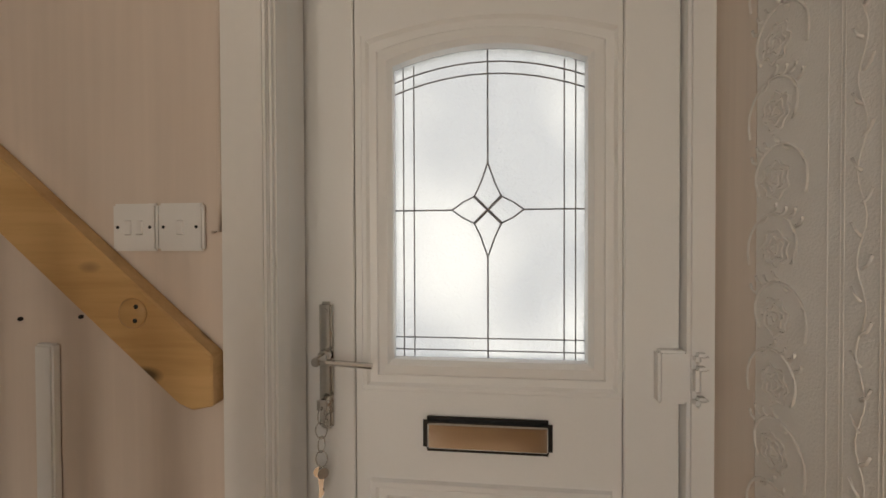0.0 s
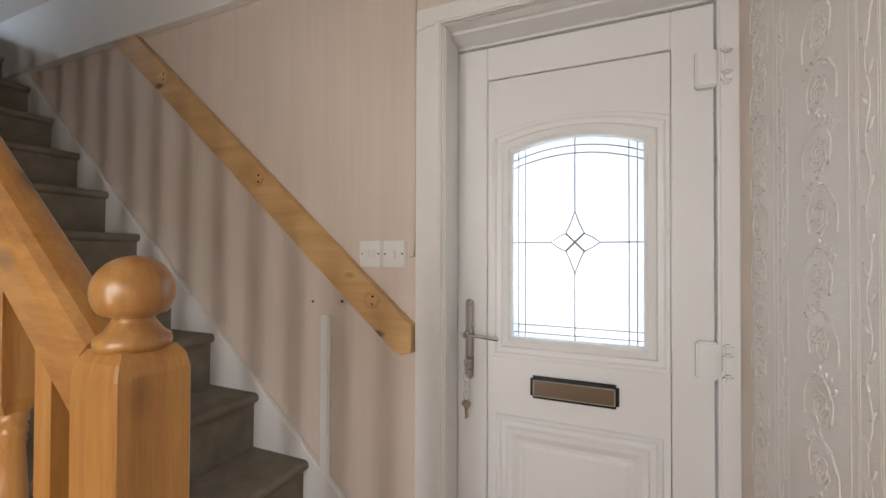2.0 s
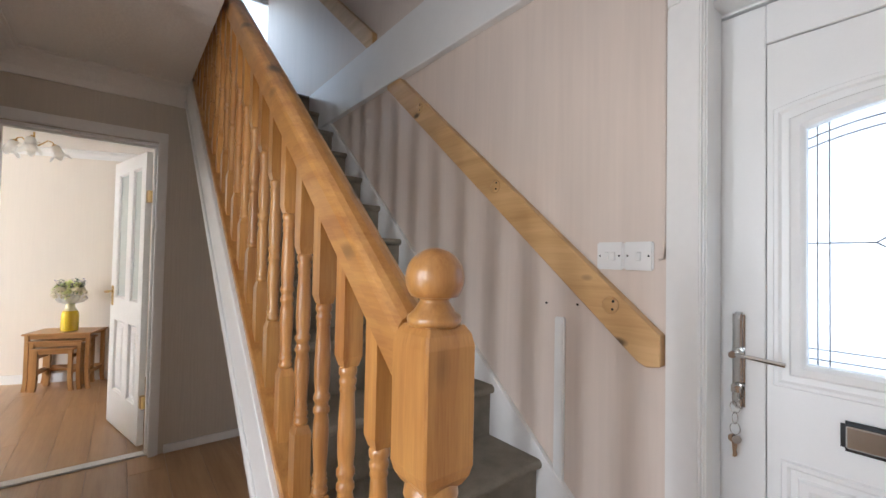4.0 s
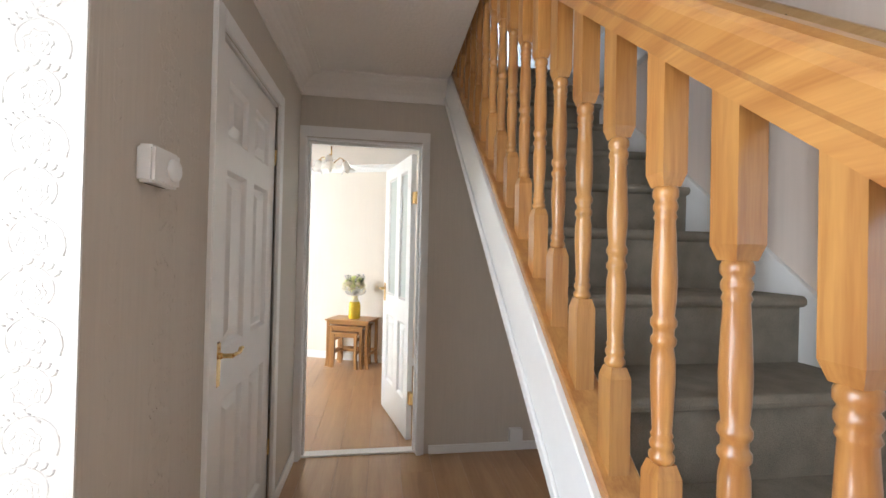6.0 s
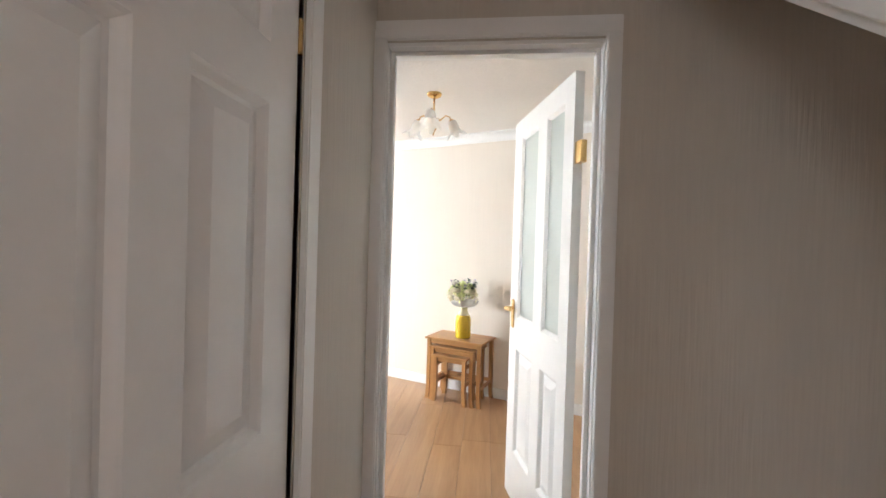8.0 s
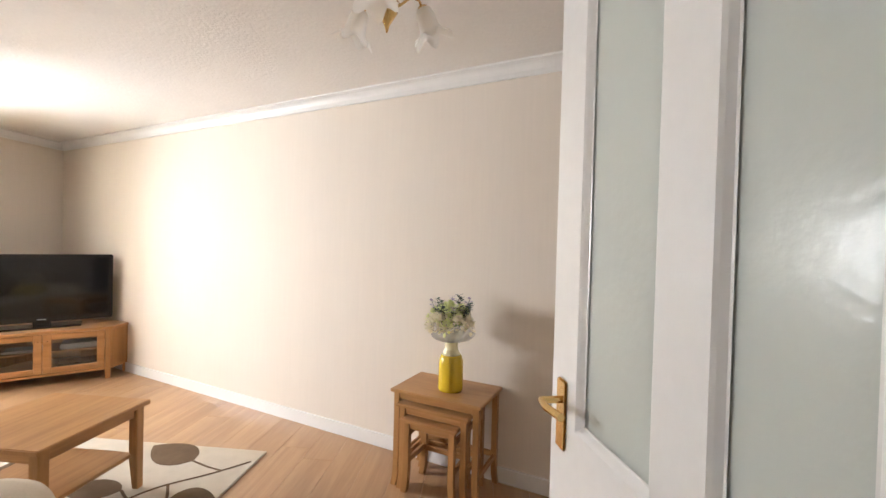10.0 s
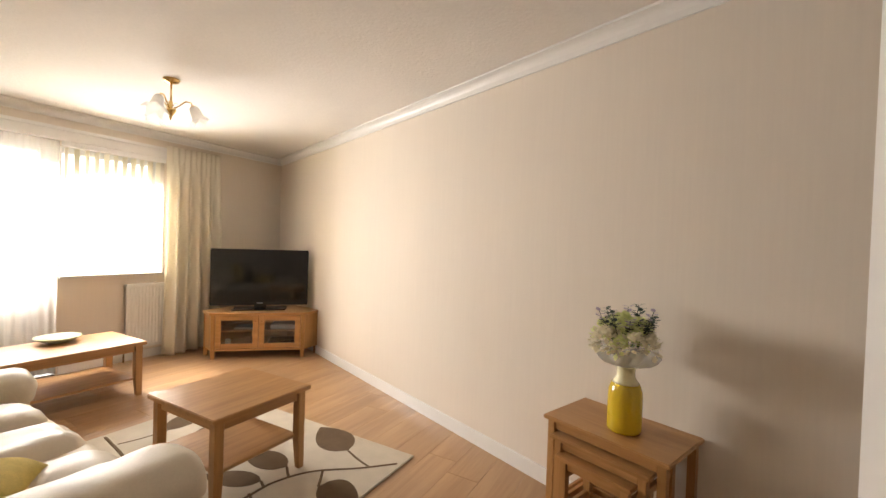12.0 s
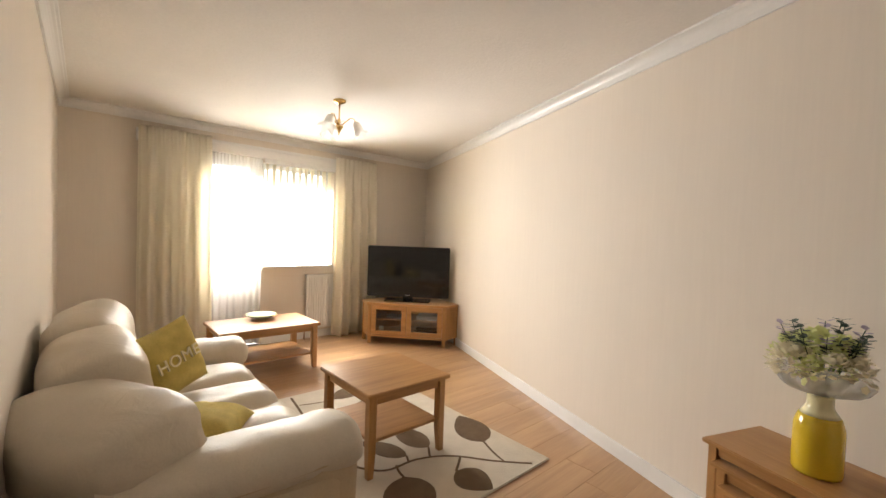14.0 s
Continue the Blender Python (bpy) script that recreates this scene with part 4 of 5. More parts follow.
# ---- living room shell ----
NORTH = 0.6
a, b = (long_wall(NORTH), NORTH), (long_wall(WIN - 0.3), WIN - 0.3)
structure(prism("wall_long", [(a[0], a[1]), (b[0], b[1]), (b[0] - 0.15, b[1]), (a[0] - 0.15, a[1])], 2, 0, 2.6, WALL_LIVING), "long cream papered living room wall", "wall")
structure(box("wall_north", (-4.7, NORTH, 0), (ROOM, NORTH + 0.12, 2.6), WALL_LIVING), "plain cream wall at the end of the room", "wall")
X0, X1, X2, X3 = -5.37, -4.545, -4.52, -3.98
structure(boxes("wall_window", [((-7.1, WIN - 0.3, 0), (X0, WIN, 2.6)), ((X0, WIN - 0.3, 0), (X1 + 0.0125, WIN, 0.845)), ((X0, WIN - 0.3, 2.02), (X3, WIN, 2.6)), ((X3, WIN - 0.3, 0), (END, WIN, 2.6))], WALL_LIVING), "cream papered wall with window and garden door", "wall")
structure(prism("ceiling_living", [(ROOM, NORTH), (ROOM, WIN - 0.1), (long_wall(WIN - 0.1), WIN - 0.1), (long_wall(NORTH), NORTH)], 2, ROOM_TOP, ROOM_TOP + 0.1, CEILING), "white stippled living room ceiling", "ceiling")
nl = Vector((1, -0.383)).normalized()
c0, c1 = (long_wall(WIN) + 0.001, WIN, 0), (long_wall(NORTH) + 0.001, NORTH, 0)
cove("trim_coving_living", [(c0, c1, nl), ((long_wall(WIN), WIN + 0.001, 0), (ROOM - 0.007, WIN + 0.001, 0), (0, 1)), ((ROOM - 0.007, WIN, 0), (ROOM - 0.007, NORTH, 0), (-1, 0))], ROOM_TOP, 0.075, 0.07)
bm = bmesh.new()
for h, t in ((0.085, 0.014),):
    A = [(c0[0], c0[1]), (c0[0] + nl[0] * t, c0[1] + nl[1] * t), (c1[0] + nl[0] * t, c1[1] + nl[1] * t), (c1[0], c1[1])]
    add_prism(bm, A, 2, 0, h)
add_box(bm, (ROOM - 0.02, WIN, 0), (ROOM - 0.006, -1.076, 0.085), 0.003)
add_box(bm, (-6.8, WIN, 0), (X1, WIN + 0.014, 0.085), 0.003)
structure(put("baseboard_living", bm, WHITE), "white painted skirting board", "skirting")

# window, garden door and the brightness outside
win = structure(empty("window_1"), "white plastic framed window", "window")
boxes("frame", [((X0, WIN - 0.2, 0.845), (X0 + 0.06, WIN - 0.13, 2.02)), ((X1 - 0.05, WIN - 0.2, 0.845), (X1 + 0.0125, WIN - 0.13, 2.02)), ((X0 + 0.06, WIN - 0.2, 0.845), (X1 - 0.05, WIN - 0.13, 0.905)), ((X0 + 0.06, WIN - 0.2, 1.96), (X1 - 0.05, WIN - 0.13, 2.02))], UPVC, win, 0.006)
g = box("glass_pane", (X0 + 0.06, WIN - 0.168, 0.905), (X1 - 0.05, WIN - 0.16, 1.96), GLASS_CLEAR, win)
g.visible_shadow = False
box("sill", (X0 - 0.0, WIN - 0.13, 0.845), (X1 + 0.012, WIN + 0.05, 0.868), MATT_WHITE, win, 0.006, 2)
patio = structure(empty("door_garden"), "white glazed garden door behind a net curtain", "door")
boxes("frame", [((X1 + 0.0135, WIN - 0.2, 0), (X2 + 0.07, WIN - 0.12, 2.02)), ((X3 - 0.07, WIN - 0.2, 0), (X3, WIN - 0.12, 2.02)), ((X2 + 0.07, WIN - 0.2, 1.94), (X3 - 0.07, WIN - 0.12, 2.02)), ((X2 + 0.07, WIN - 0.2, 0), (X3 - 0.07, WIN - 0.12, 0.75))], UPVC, patio, 0.006)
g = box("glass_pane", (X2 + 0.07, WIN - 0.168, 0.75), (X3 - 0.07, WIN - 0.16, 1.94), GLASS_CLEAR, patio)
g.visible_shadow = False
bm = bmesh.new()
add_box(bm, (X2 + 0.02, WIN - 0.12, 0.92), (X2 + 0.05, WIN - 0.11, 1.12), 0.003)
add_tube(bm, [(X2 + 0.035, WIN - 0.115, 1.03), (X2 + 0.035, WIN - 0.07, 1.03), (X2 + 0.14, WIN - 0.065, 1.03)], 0.009)
put("handle", bm, CHROME, patio)
for nm, lo, hi, mt in (("backdrop_garden", (-9, WIN - 3.0, -0.6), (-1, WIN - 2.95, 3.0), OUT_WHITE), ("backdrop_street", (-1.5, 2.6, -0.5), (2.5, 2.65, 4.0), OUT_PORCH)):
    o = structure(box(nm, lo, hi, mt), "bright overexposed outdoors", "backdrop")
    o.visible_shadow = False
structure(box("ground", (-400, -400, -0.35), (400, 400, -0.3), material("pale_paving", (0.4, 0.38, 0.35), 0.9)), "plain outdoor ground", "ground")

track = tagged(empty("curtain_track"), "white curtain rail board above the window", "curtain rail")
box("board", (-5.92, WIN, 2.045), (-3.42, WIN + 0.045, 2.16), WHITE, track, 0.005)
box("rail", (-5.92, WIN + 0.045, 2.125), (-3.42, WIN + 0.062, 2.145), PLASTIC, track, 0.003)
box("blind_rail", (X0, WIN + 0.004, 2.0), (X1, WIN + 0.04, 2.044), PLASTIC, track, 0.004)


def drape(name, x0, x1, y, z0, z1, folds, depth, mat, label, seed, flare=0.0, thick=0.004):
    """A hanging cloth with gathered head and deepening folds."""
    rnd = random.Random(seed)
    ph = [rnd.uniform(0, 6.28) for _ in range(4)]
    n, rows = folds * 10, 16
    bm = bmesh.new()
    grid = []
    for j in range(rows + 1):
        v = j / rows
        z = z1 + (z0 - z1) * v
        row = []
        for i in range(n + 1):
            u = i / n
            uu = u + 0.012 * math.sin(7 * u + ph[0] + 2 * v)
            x = x0 + (x1 - x0) * (0.5 + (uu - 0.5) * (1 + flare * v))
            d = depth * (0.45 + 0.55 * min(1, v * 3)) * (math.sin(2 * math.pi * folds * uu + 0.5 * math.sin(3 * v + ph[1])) + 0.35 * math.sin(2 * math.pi * folds * 0.47 * uu + ph[2] + v))
            if j < 2:
                d = depth * 0.5 * math.sin(2 * math.pi * folds * 2 * u)
            row.append(bm.verts.new((x, y + d, z + 0.008 * math.sin(9 * u + ph[3]) * v)))
        grid.append(row)
    for A, B in zip(grid, grid[1:]):
        for i in range(n):
            bm.faces.new((A[i], A[i + 1], B[i + 1], B[i]))
    ob = put(name, bm, mat, None, True)
    if thick:
        so = ob.modifiers.new("cloth", "SOLIDIFY")
        so.thickness = thick
    return tagged(ob, label, "curtain", "", "")


for x0, x1, seed in ((-4.02, -3.44, 3), (-5.90, -5.34, 8)):
    tagged(drape("curtain", x0, x1, WIN + 0.125, 0.01, 2.17, 5, 0.044, CURTAIN, "full-length cream cotton curtain with pencil-pleat heading", seed, 0.06), group="cream curtains at the window")
drape("net_curtain", X2 + 0.0, X3 + 0.06, WIN + 0.03, 0.03, 2.04, 9, 0.011, NET, "sheer white net curtain over the garden door", 5, 0.0, 0.0)
blinds = tagged(empty("vertical_blind"), "cream vertical slat blind across the window", "blind")
bm = bmesh.new()
add_box(bm, (-0.042, -0.0006, 0), (0.042, 0.0006, 1.115))
add_box(bm, (-0.030, -0.002, -0.004), (0.030, 0.002, 0.022))
me = bpy.data.meshes.new("slat")
bm.to_mesh(me); bm.free(); me.materials.append(SLAT)
for i in range(11):
    o = new("slat", me)
    o.matrix_basis = pose(X0 + 0.045 + i * 0.0735, WIN - 0.03, 0.885, 0, 0, 94 + 4 * math.sin(i * 2.3))
    o.parent = blinds

radiator = tagged(empty("radiator", pose(-5.72, WIN, 0)), "white ribbed panel radiator under the window", "radiator")
bm = bmesh.new()
for i in range(23):
    add_box(bm, (0.01 + i * 0.03, 0.035, 0.15), (0.03 + i * 0.03, 0.062, 0.73), 0.006)
put("ribs", bm, RADIATOR, radiator)
box("panel", (0.0, 0.04, 0.12), (0.69, 0.056, 0.76), RADIATOR, radiator, 0.004)
box("top_grille", (0.0, 0.01, 0.735), (0.692, 0.068, 0.762), RADIATOR, radiator, 0.005, 2)
tube("pipe", [(0.68, 0.045, 0.13), (0.70, 0.045, 0.10), (0.70, 0.045, 0.0)], 0.008, CHROME, radiator)

# ---- ceiling lights ----
def pendant(x, y, turn):
    p = tagged(empty("ceiling_light", pose(x, y, ROOM_TOP, 0, 0, turn)), "three-arm brass ceiling light with frosted tulip shades, unlit", "ceiling light", "brass ceiling lights")
    lathe("rose", [(0.004, -0.03), (0.02, -0.028), (0.045, -0.016), (0.05, -0.004), (0.05, 0.0)], BRASS, p, 24)
    lathe("stem", [(0.006, -0.19), (0.006, -0.02)], BRASS, p, 10)
    lathe("hub", [(0.002, -0.275), (0.006, -0.262), (0.009, -0.25), (0.03, -0.215), (0.036, -0.205), (0.03, -0.198), (0.012, -0.19), (0.012, -0.15), (0.005, -0.14)], BRASS, p, 20)
    for k in range(3):
        m = pose(0, 0, 0, 0, 0, 120 * k)
        arm = [(0.02, 0, -0.19), (0.05, 0, -0.165), (0.085, 0, -0.13), (0.115, 0, -0.135), (0.128, 0, -0.16)]
        tube("arm", arm, 0.0045, BRASS, p, 8, m)
        curl = [(0.03 + 0.014 * math.cos(t), 0, -0.172 + 0.016 * math.sin(t)) for t in [0.4 * i for i in range(14)]]
        tube("curl", curl, 0.002, BRASS, p, 6, m)

        def petal(r, z, ang, i):
            w = max(0, (i - 3) / 4)
            return r * (1 + 0.16 * w * math.cos(6 * ang)), z - 0.016 * w * math.cos(6 * ang)
        m2 = m @ pose(0.128, 0, -0.155, 0, -24, 0)
        lathe("shade", [(0.012, 0.0), (0.026, -0.008), (0.033, -0.03), (0.035, -0.055), (0.038, -0.075), (0.046, -0.092), (0.062, -0.104), (0.07, -0.108)], TULIP, p, 36, m2, petal)
        lathe("bulb", [(0.008, -0.01), (0.012, -0.03), (0.014, -0.05), (0.003, -0.06)], TULIP, p, 12, m2)
        lathe("cap", [(0.009, 0.006), (0.017, 0.002), (0.017, -0.008), (0.01, -0.014)], BRASS, p, 14, m2)
    return p


pendant(-4.09, -1.02, 0)
pendant(-4.58, -3.66, 35)

# ---- tables ----
def leg_table(name, w, d, h, leg, top, label, m, shelf=None, category="coffee table", over=0.02, apron=0.05):
    """A rectangular table with tapered legs, aprons and, where given, a lower shelf; origin at its middle on the floor."""
    t = tagged(empty(name, m), label, category)
    box("top", (-w / 2, -d / 2, h - top), (w / 2, d / 2, h), OAK_X, t, 0.004, 2)
    for s in (-1, 1):
        box("apron", (-w / 2 + over + leg, s * (d / 2 - over - leg * 0.5) - 0.009, h - top - apron), (w / 2 - over - leg, s * (d / 2 - over - leg * 0.5) + 0.009, h - top), OAK_X, t, 0.002)
        box("apron", (s * (w / 2 - over - leg * 0.5) - 0.009, -d / 2 + over + leg, h - top - apron), (s * (w / 2 - over - leg * 0.5) + 0.009, d / 2 - over - leg, h - top), OAK_Y, t, 0.002)
    for sx in (-1, 1):
        for sy in (-1, 1):
            bm = bmesh.new()
            x, y = sx * (w / 2 - over - leg / 2), sy * (d / 2 - over - leg / 2)
            rows = [[bm.verts.new((x + a * q - sx * k, y + b * q - sy * k, z)) for a, b in ((-1, -1), (1, -1), (1, 1), (-1, 1))] for z, q, k in ((0, leg * 0.38, -leg * 0.12), (h * 0.35, leg * 0.5, 0), (h - top, leg * 0.5, 0))]
            for A, B in zip(rows, rows[1:]):
                for i in range(4):
                    bm.faces.new((A[i], A[(i + 1) % 4], B[(i + 1) % 4], B[i]))
            bm.faces.new(rows[0][::-1]); bm.faces.new(rows[-1])
            bmesh.ops.bevel(bm, geom=bm.edges[:], offset=0.003, segments=1, affect="EDGES")
            put("leg", bm, OAK_Z, t)
    if shelf:
        box("shelf", (-w / 2 + over + leg * 0.6, -d / 2 + over + leg * 0.6, shelf), (w / 2 - over - leg * 0.6, d / 2 - over - leg * 0.6, shelf + 0.018), OAK_X, t, 0.003)
    return t


leg_table("coffee_table", 0.55, 0.56, 0.45, 0.045, 0.024, "square honey oak coffee table with lower shelf on the rug", pose(-4.415, -2.665, 0.013), 0.17)
leg_table("side_table", 0.86, 0.58, 0.42, 0.05, 0.028, "low oak table with shelf below the window", pose(-4.315, -4.54, 0), 0.12)
bowl = lathe("bowl", [(0.05, 0), (0.055, 0.004), (0.10, 0.02), (0.135, 0.04), (0.14, 0.046), (0.13, 0.043), (0.10, 0.026), (0.05, 0.012), (0.003, 0.01)], BOWL, None, 32, pose(-4.35, -4.70, 0.42))
tagged(bowl, "shallow pale green ceramic bowl on the low table", "bowl")

NEST = pose(-4.938, -0.842, 0, 0, 0, math.degrees(math.atan2(1, 0.383)))


def nest_table(w, d, h, push, label):
    """Along x: the long side. -y faces the room."""
    t = tagged(empty("nesting_table", NEST @ pose(-0.008 * push, -0.035 * push, 0)), label, "side table", "nest of tables")
    box("top", (-w / 2, -d / 2, h - 0.018), (w / 2, d / 2, h), OAK_X, t, 0.004, 2)
    for s in ((1, -1) if push == 0 else (-1,)):
        box("apron", (-w / 2 + 0.05, s * (d / 2 - 0.03) - 0.007, h - 0.055), (w / 2 - 0.05, s * (d / 2 - 0.03) + 0.007, h - 0.018), OAK_X, t, 0.002)
    for sx in (-1, 1):
        for sy in (-1, 1):
            bm = bmesh.new()
            x, y = sx * (w / 2 - 0.032), sy * (d / 2 - 0.032)
            rows = [[bm.verts.new((x + a * 0.015 + k * sx, y + b * 0.015, z)) for a, b in ((-1, -1), (1, -1), (1, 1), (-1, 1))] for z, k in ((0, 0.012), (0.05, 0.004), (0.12, 0), (h - 0.018, 0))]
            for A, B in zip(rows, rows[1:]):
                for i in range(4):
                    bm.faces.new((A[i], A[(i + 1) % 4], B[(i + 1) % 4], B[i]))
            bm.faces.new(rows[0][::-1]); bm.faces.new(rows[-1])
            put("leg", bm, OAK_Z, t)
        for z in (0.15, h - 0.10) if push else (0.13,):
            box("side_rail", (sx * (w / 2 - 0.032) - 0.008, -d / 2 + 0.045, z), (sx * (w / 2 - 0.032) + 0.008, d / 2 - 0.045, z + 0.03), OAK_Y, t, 0.002)
    box("back_rail", (-w / 2 + 0.045, d / 2 - 0.04, 0.14), (w / 2 - 0.045, d / 2 - 0.024, 0.17), OAK_X, t, 0.002)
    return t


nest_table(0.525, 0.345, 0.53, 0, "honey oak nesting table against the long wall, largest of three")
nest_table(0.42, 0.30, 0.462, 1, "honey oak nesting table tucked under the largest")
nest_table(0.325, 0.26, 0.395, 2.1, "smallest honey oak nesting table of the nest")

# ---- vase with flowers ----
VASE = material("yellow_glazed_ceramic", (0.70, 0.50, 0.025), 0.16, vary=0.03, scale=8, bump=0.0, coat=0.5)
VASE_TOP = material("cream_glazed_ceramic", (0.78, 0.72, 0.44), 0.18, vary=0.04, scale=20, bump=0.0, coat=0.5)
VP = pose(-4.905, -0.825, 0.53)
vase = tagged(empty("vase", VP), "glossy yellow ceramic bottle vase with cream neck", "vase")
lathe("body", [(0.052, 0), (0.064, 0.002), (0.067, 0.012), (0.067, 0.14), (0.065, 0.162), (0.058, 0.184), (0.053, 0.194)], VASE, vase, 36)
lathe("neck", [(0.0532, 0.1935), (0.045, 0.205), (0.039, 0.214), (0.035, 0.225), (0.035, 0.252), (0.038, 0.26), (0.034, 0.262), (0.031, 0.25)], VASE_TOP, vase, 36)
bouquet = tagged(empty("bouquet", VP @ Matrix.Translation((0, 0, 0.262)) @ Matrix.Scale(0.95, 4)), "artificial cream and lime flowers with eucalyptus in clear wrap", "flowers")
rnd = random.Random(4)


def wrap_ruffle(r, z, a, k):
    w = k / 5
    return r * (1 + 0.10 * w * math.sin(5 * a + 1) + 0.05 * w * math.sin(11 * a)), z + 0.018 * w * math.sin(3 * a + 0.6) + 0.012 * w * math.sin(8 * a)


lathe("wrap", [(0.03, -0.012), (0.034, 0.0), (0.06, 0.014), (0.09, 0.030), (0.110, 0.054), (0.122, 0.085)], WRAP, bouquet, 56, None, wrap_ruffle)
bm = bmesh.new()
for i in range(9):
    a = rnd.uniform(0, 6.28)
    add_tube(bm, [(0.008 * math.cos(a), 0.008 * math.sin(a), -0.03), (0.02 * math.cos(a), 0.02 * math.sin(a), 0.04), (0.06 * math.cos(a), 0.06 * math.sin(a), 0.12)], 0.003, 5)
put("stems", bm, STEM, bouquet, True)


def add_petal(bm, c, d, size, curl=0.3):
    d = Vector(d).normalized()
    u = d.cross(Vector((0, 0, 1)) if abs(d.z) < 0.9 else Vector((1, 0, 0))).normalized()
    w = u.cross(d).normalized()
    c = Vector(c)
    P = [c, c + d * size * 0.5 + u * size * 0.42 + w * curl * size * 0.2, c + d * size + u * size * 0.2 + w * curl * size * 0.5, c + d * size * 1.05 - u * size * 0.2 + w * curl * size * 0.5, c + d * size * 0.5 - u * size * 0.42 + w * curl * size * 0.2, c + d * size * 0.55]
    vs = [bm.verts.new(p) for p in P]
    for q in ((0, 1, 5), (1, 2, 5), (2, 3, 5), (3, 4, 5), (4, 0, 5)):
        bm.faces.new([vs[i] for i in q])


def blossom(c, r, n, size, mat, name):
    bm = bmesh.new()
    for i in range(n):
        a, b = rnd.uniform(0, 6.28), rnd.uniform(-0.5, 1.5)
        d = Vector((math.cos(a) * math.cos(b), math.sin(a) * math.cos(b), math.sin(b)))
        add_petal(bm, Vector(c) + d * r * rnd.uniform(0.55, 0.9), d + 0.7 * Vector((rnd.uniform(-1, 1), rnd.uniform(-1, 1), rnd.uniform(-1, 1))), size * rnd.uniform(0.7, 1.2), rnd.uniform(-0.5, 0.8))
    put(name, bm, mat, bouquet, True)


# cream heads towards the window and the doorway, lime heads in the middle
for c, r, n, mt, nm in (((0.06, -0.07, 0.115), 0.062, 190, PETAL_CREAM, "cream_bloom"), ((-0.06, 0.06, 0.14), 0.045, 100, PETAL_CREAM, "cream_bloom"), ((0.06, 0.03, 0.145), 0.05, 70, PETAL_LIME, "lime_bloom"), ((0.02, -0.01, 0.185), 0.05, 70, PETAL_LIME, "lime_bloom"), ((-0.05, -0.05, 0.16), 0.05, 70, PETAL_LIME, "lime_bloom"), ((0.07, 0.085, 0.12), 0.045, 60, PETAL_CREAM, "cream_bloom"), ((0.095, -0.02, 0.11), 0.035, 45, PETAL_LIME, "lime_bloom"), ((0.0, 0.05, 0.18), 0.04, 50, PETAL_LIME, "lime_bloom"), ((0.10, 0.035, 0.125), 0.045, 70, PETAL_CREAM, "cream_bloom"), ((0.0, -0.09, 0.15), 0.045, 60, PETAL_LIME, "lime_bloom")):
    blossom((c[0] * 1.05, c[1] * 1.05, c[2] - 0.02), r * 1.1, int(n * 1.3), 0.025, mt, nm)
bm, bl = bmesh.new(), bmesh.new()
for i in range(15):
    a = 2 * math.pi * i / 15 + rnd.uniform(-0.2, 0.2)
    r1, top = rnd.uniform(0.08, 0.125), rnd.uniform(0.19, 0.26)
    pts = [Vector((0.3 * r1 * math.cos(a), 0.3 * r1 * math.sin(a), 0.06)), Vector((r1 * 0.75 * math.cos(a), r1 * 0.75 * math.sin(a), top * 0.7)), Vector((r1 * math.cos(a), r1 * math.sin(a), top))]
    add_tube(bm, pts, 0.0015, 4)
    for k in range(7):
        u = 0.35 + 0.65 * k / 6
        p = pts[1].lerp(pts[2], (u - 0.35) / 0.65)
        for sgn in (-1, 1):
            d = Vector((sgn * math.cos(a + 1.4 + 1.1 * k), sgn * math.sin(a + 1.4 + 1.1 * k), rnd.uniform(0.0, 0.5)))
            add_petal(bl if i % 4 == 0 and k > 2 else bm, p, d, 0.026, rnd.uniform(-0.3, 0.3))
put("eucalyptus", bm, GREEN_DARK, bouquet, True)
tagged(put("lilac_sprigs", bl, LILAC, bouquet, True), kind="stuff")

# ---- television on its corner cabinet ----
UX = Vector((-0.62, 0.70, 0)).normalized()
ANG = math.degrees(math.atan2(UX.y, UX.x))
CAB = pose(-5.84, -4.39, 0, 0, 0, ANG)
cab = tagged(empty("tv_cabinet", CAB), "oak corner television cabinet with two glazed doors", "cabinet")
# local: x along the front, +y towards the room corner
shape = [(-0.45, 0.0), (0.45, 0.0), (0.575, 0.19), (0.20, 0.60), (-0.20, 0.60), (-0.575, 0.19)]


def grown(g):
    return [(x * (1 + g / 0.5), (y - 0.25) * (1 + g / 0.3) + 0.25) for x, y in shape]


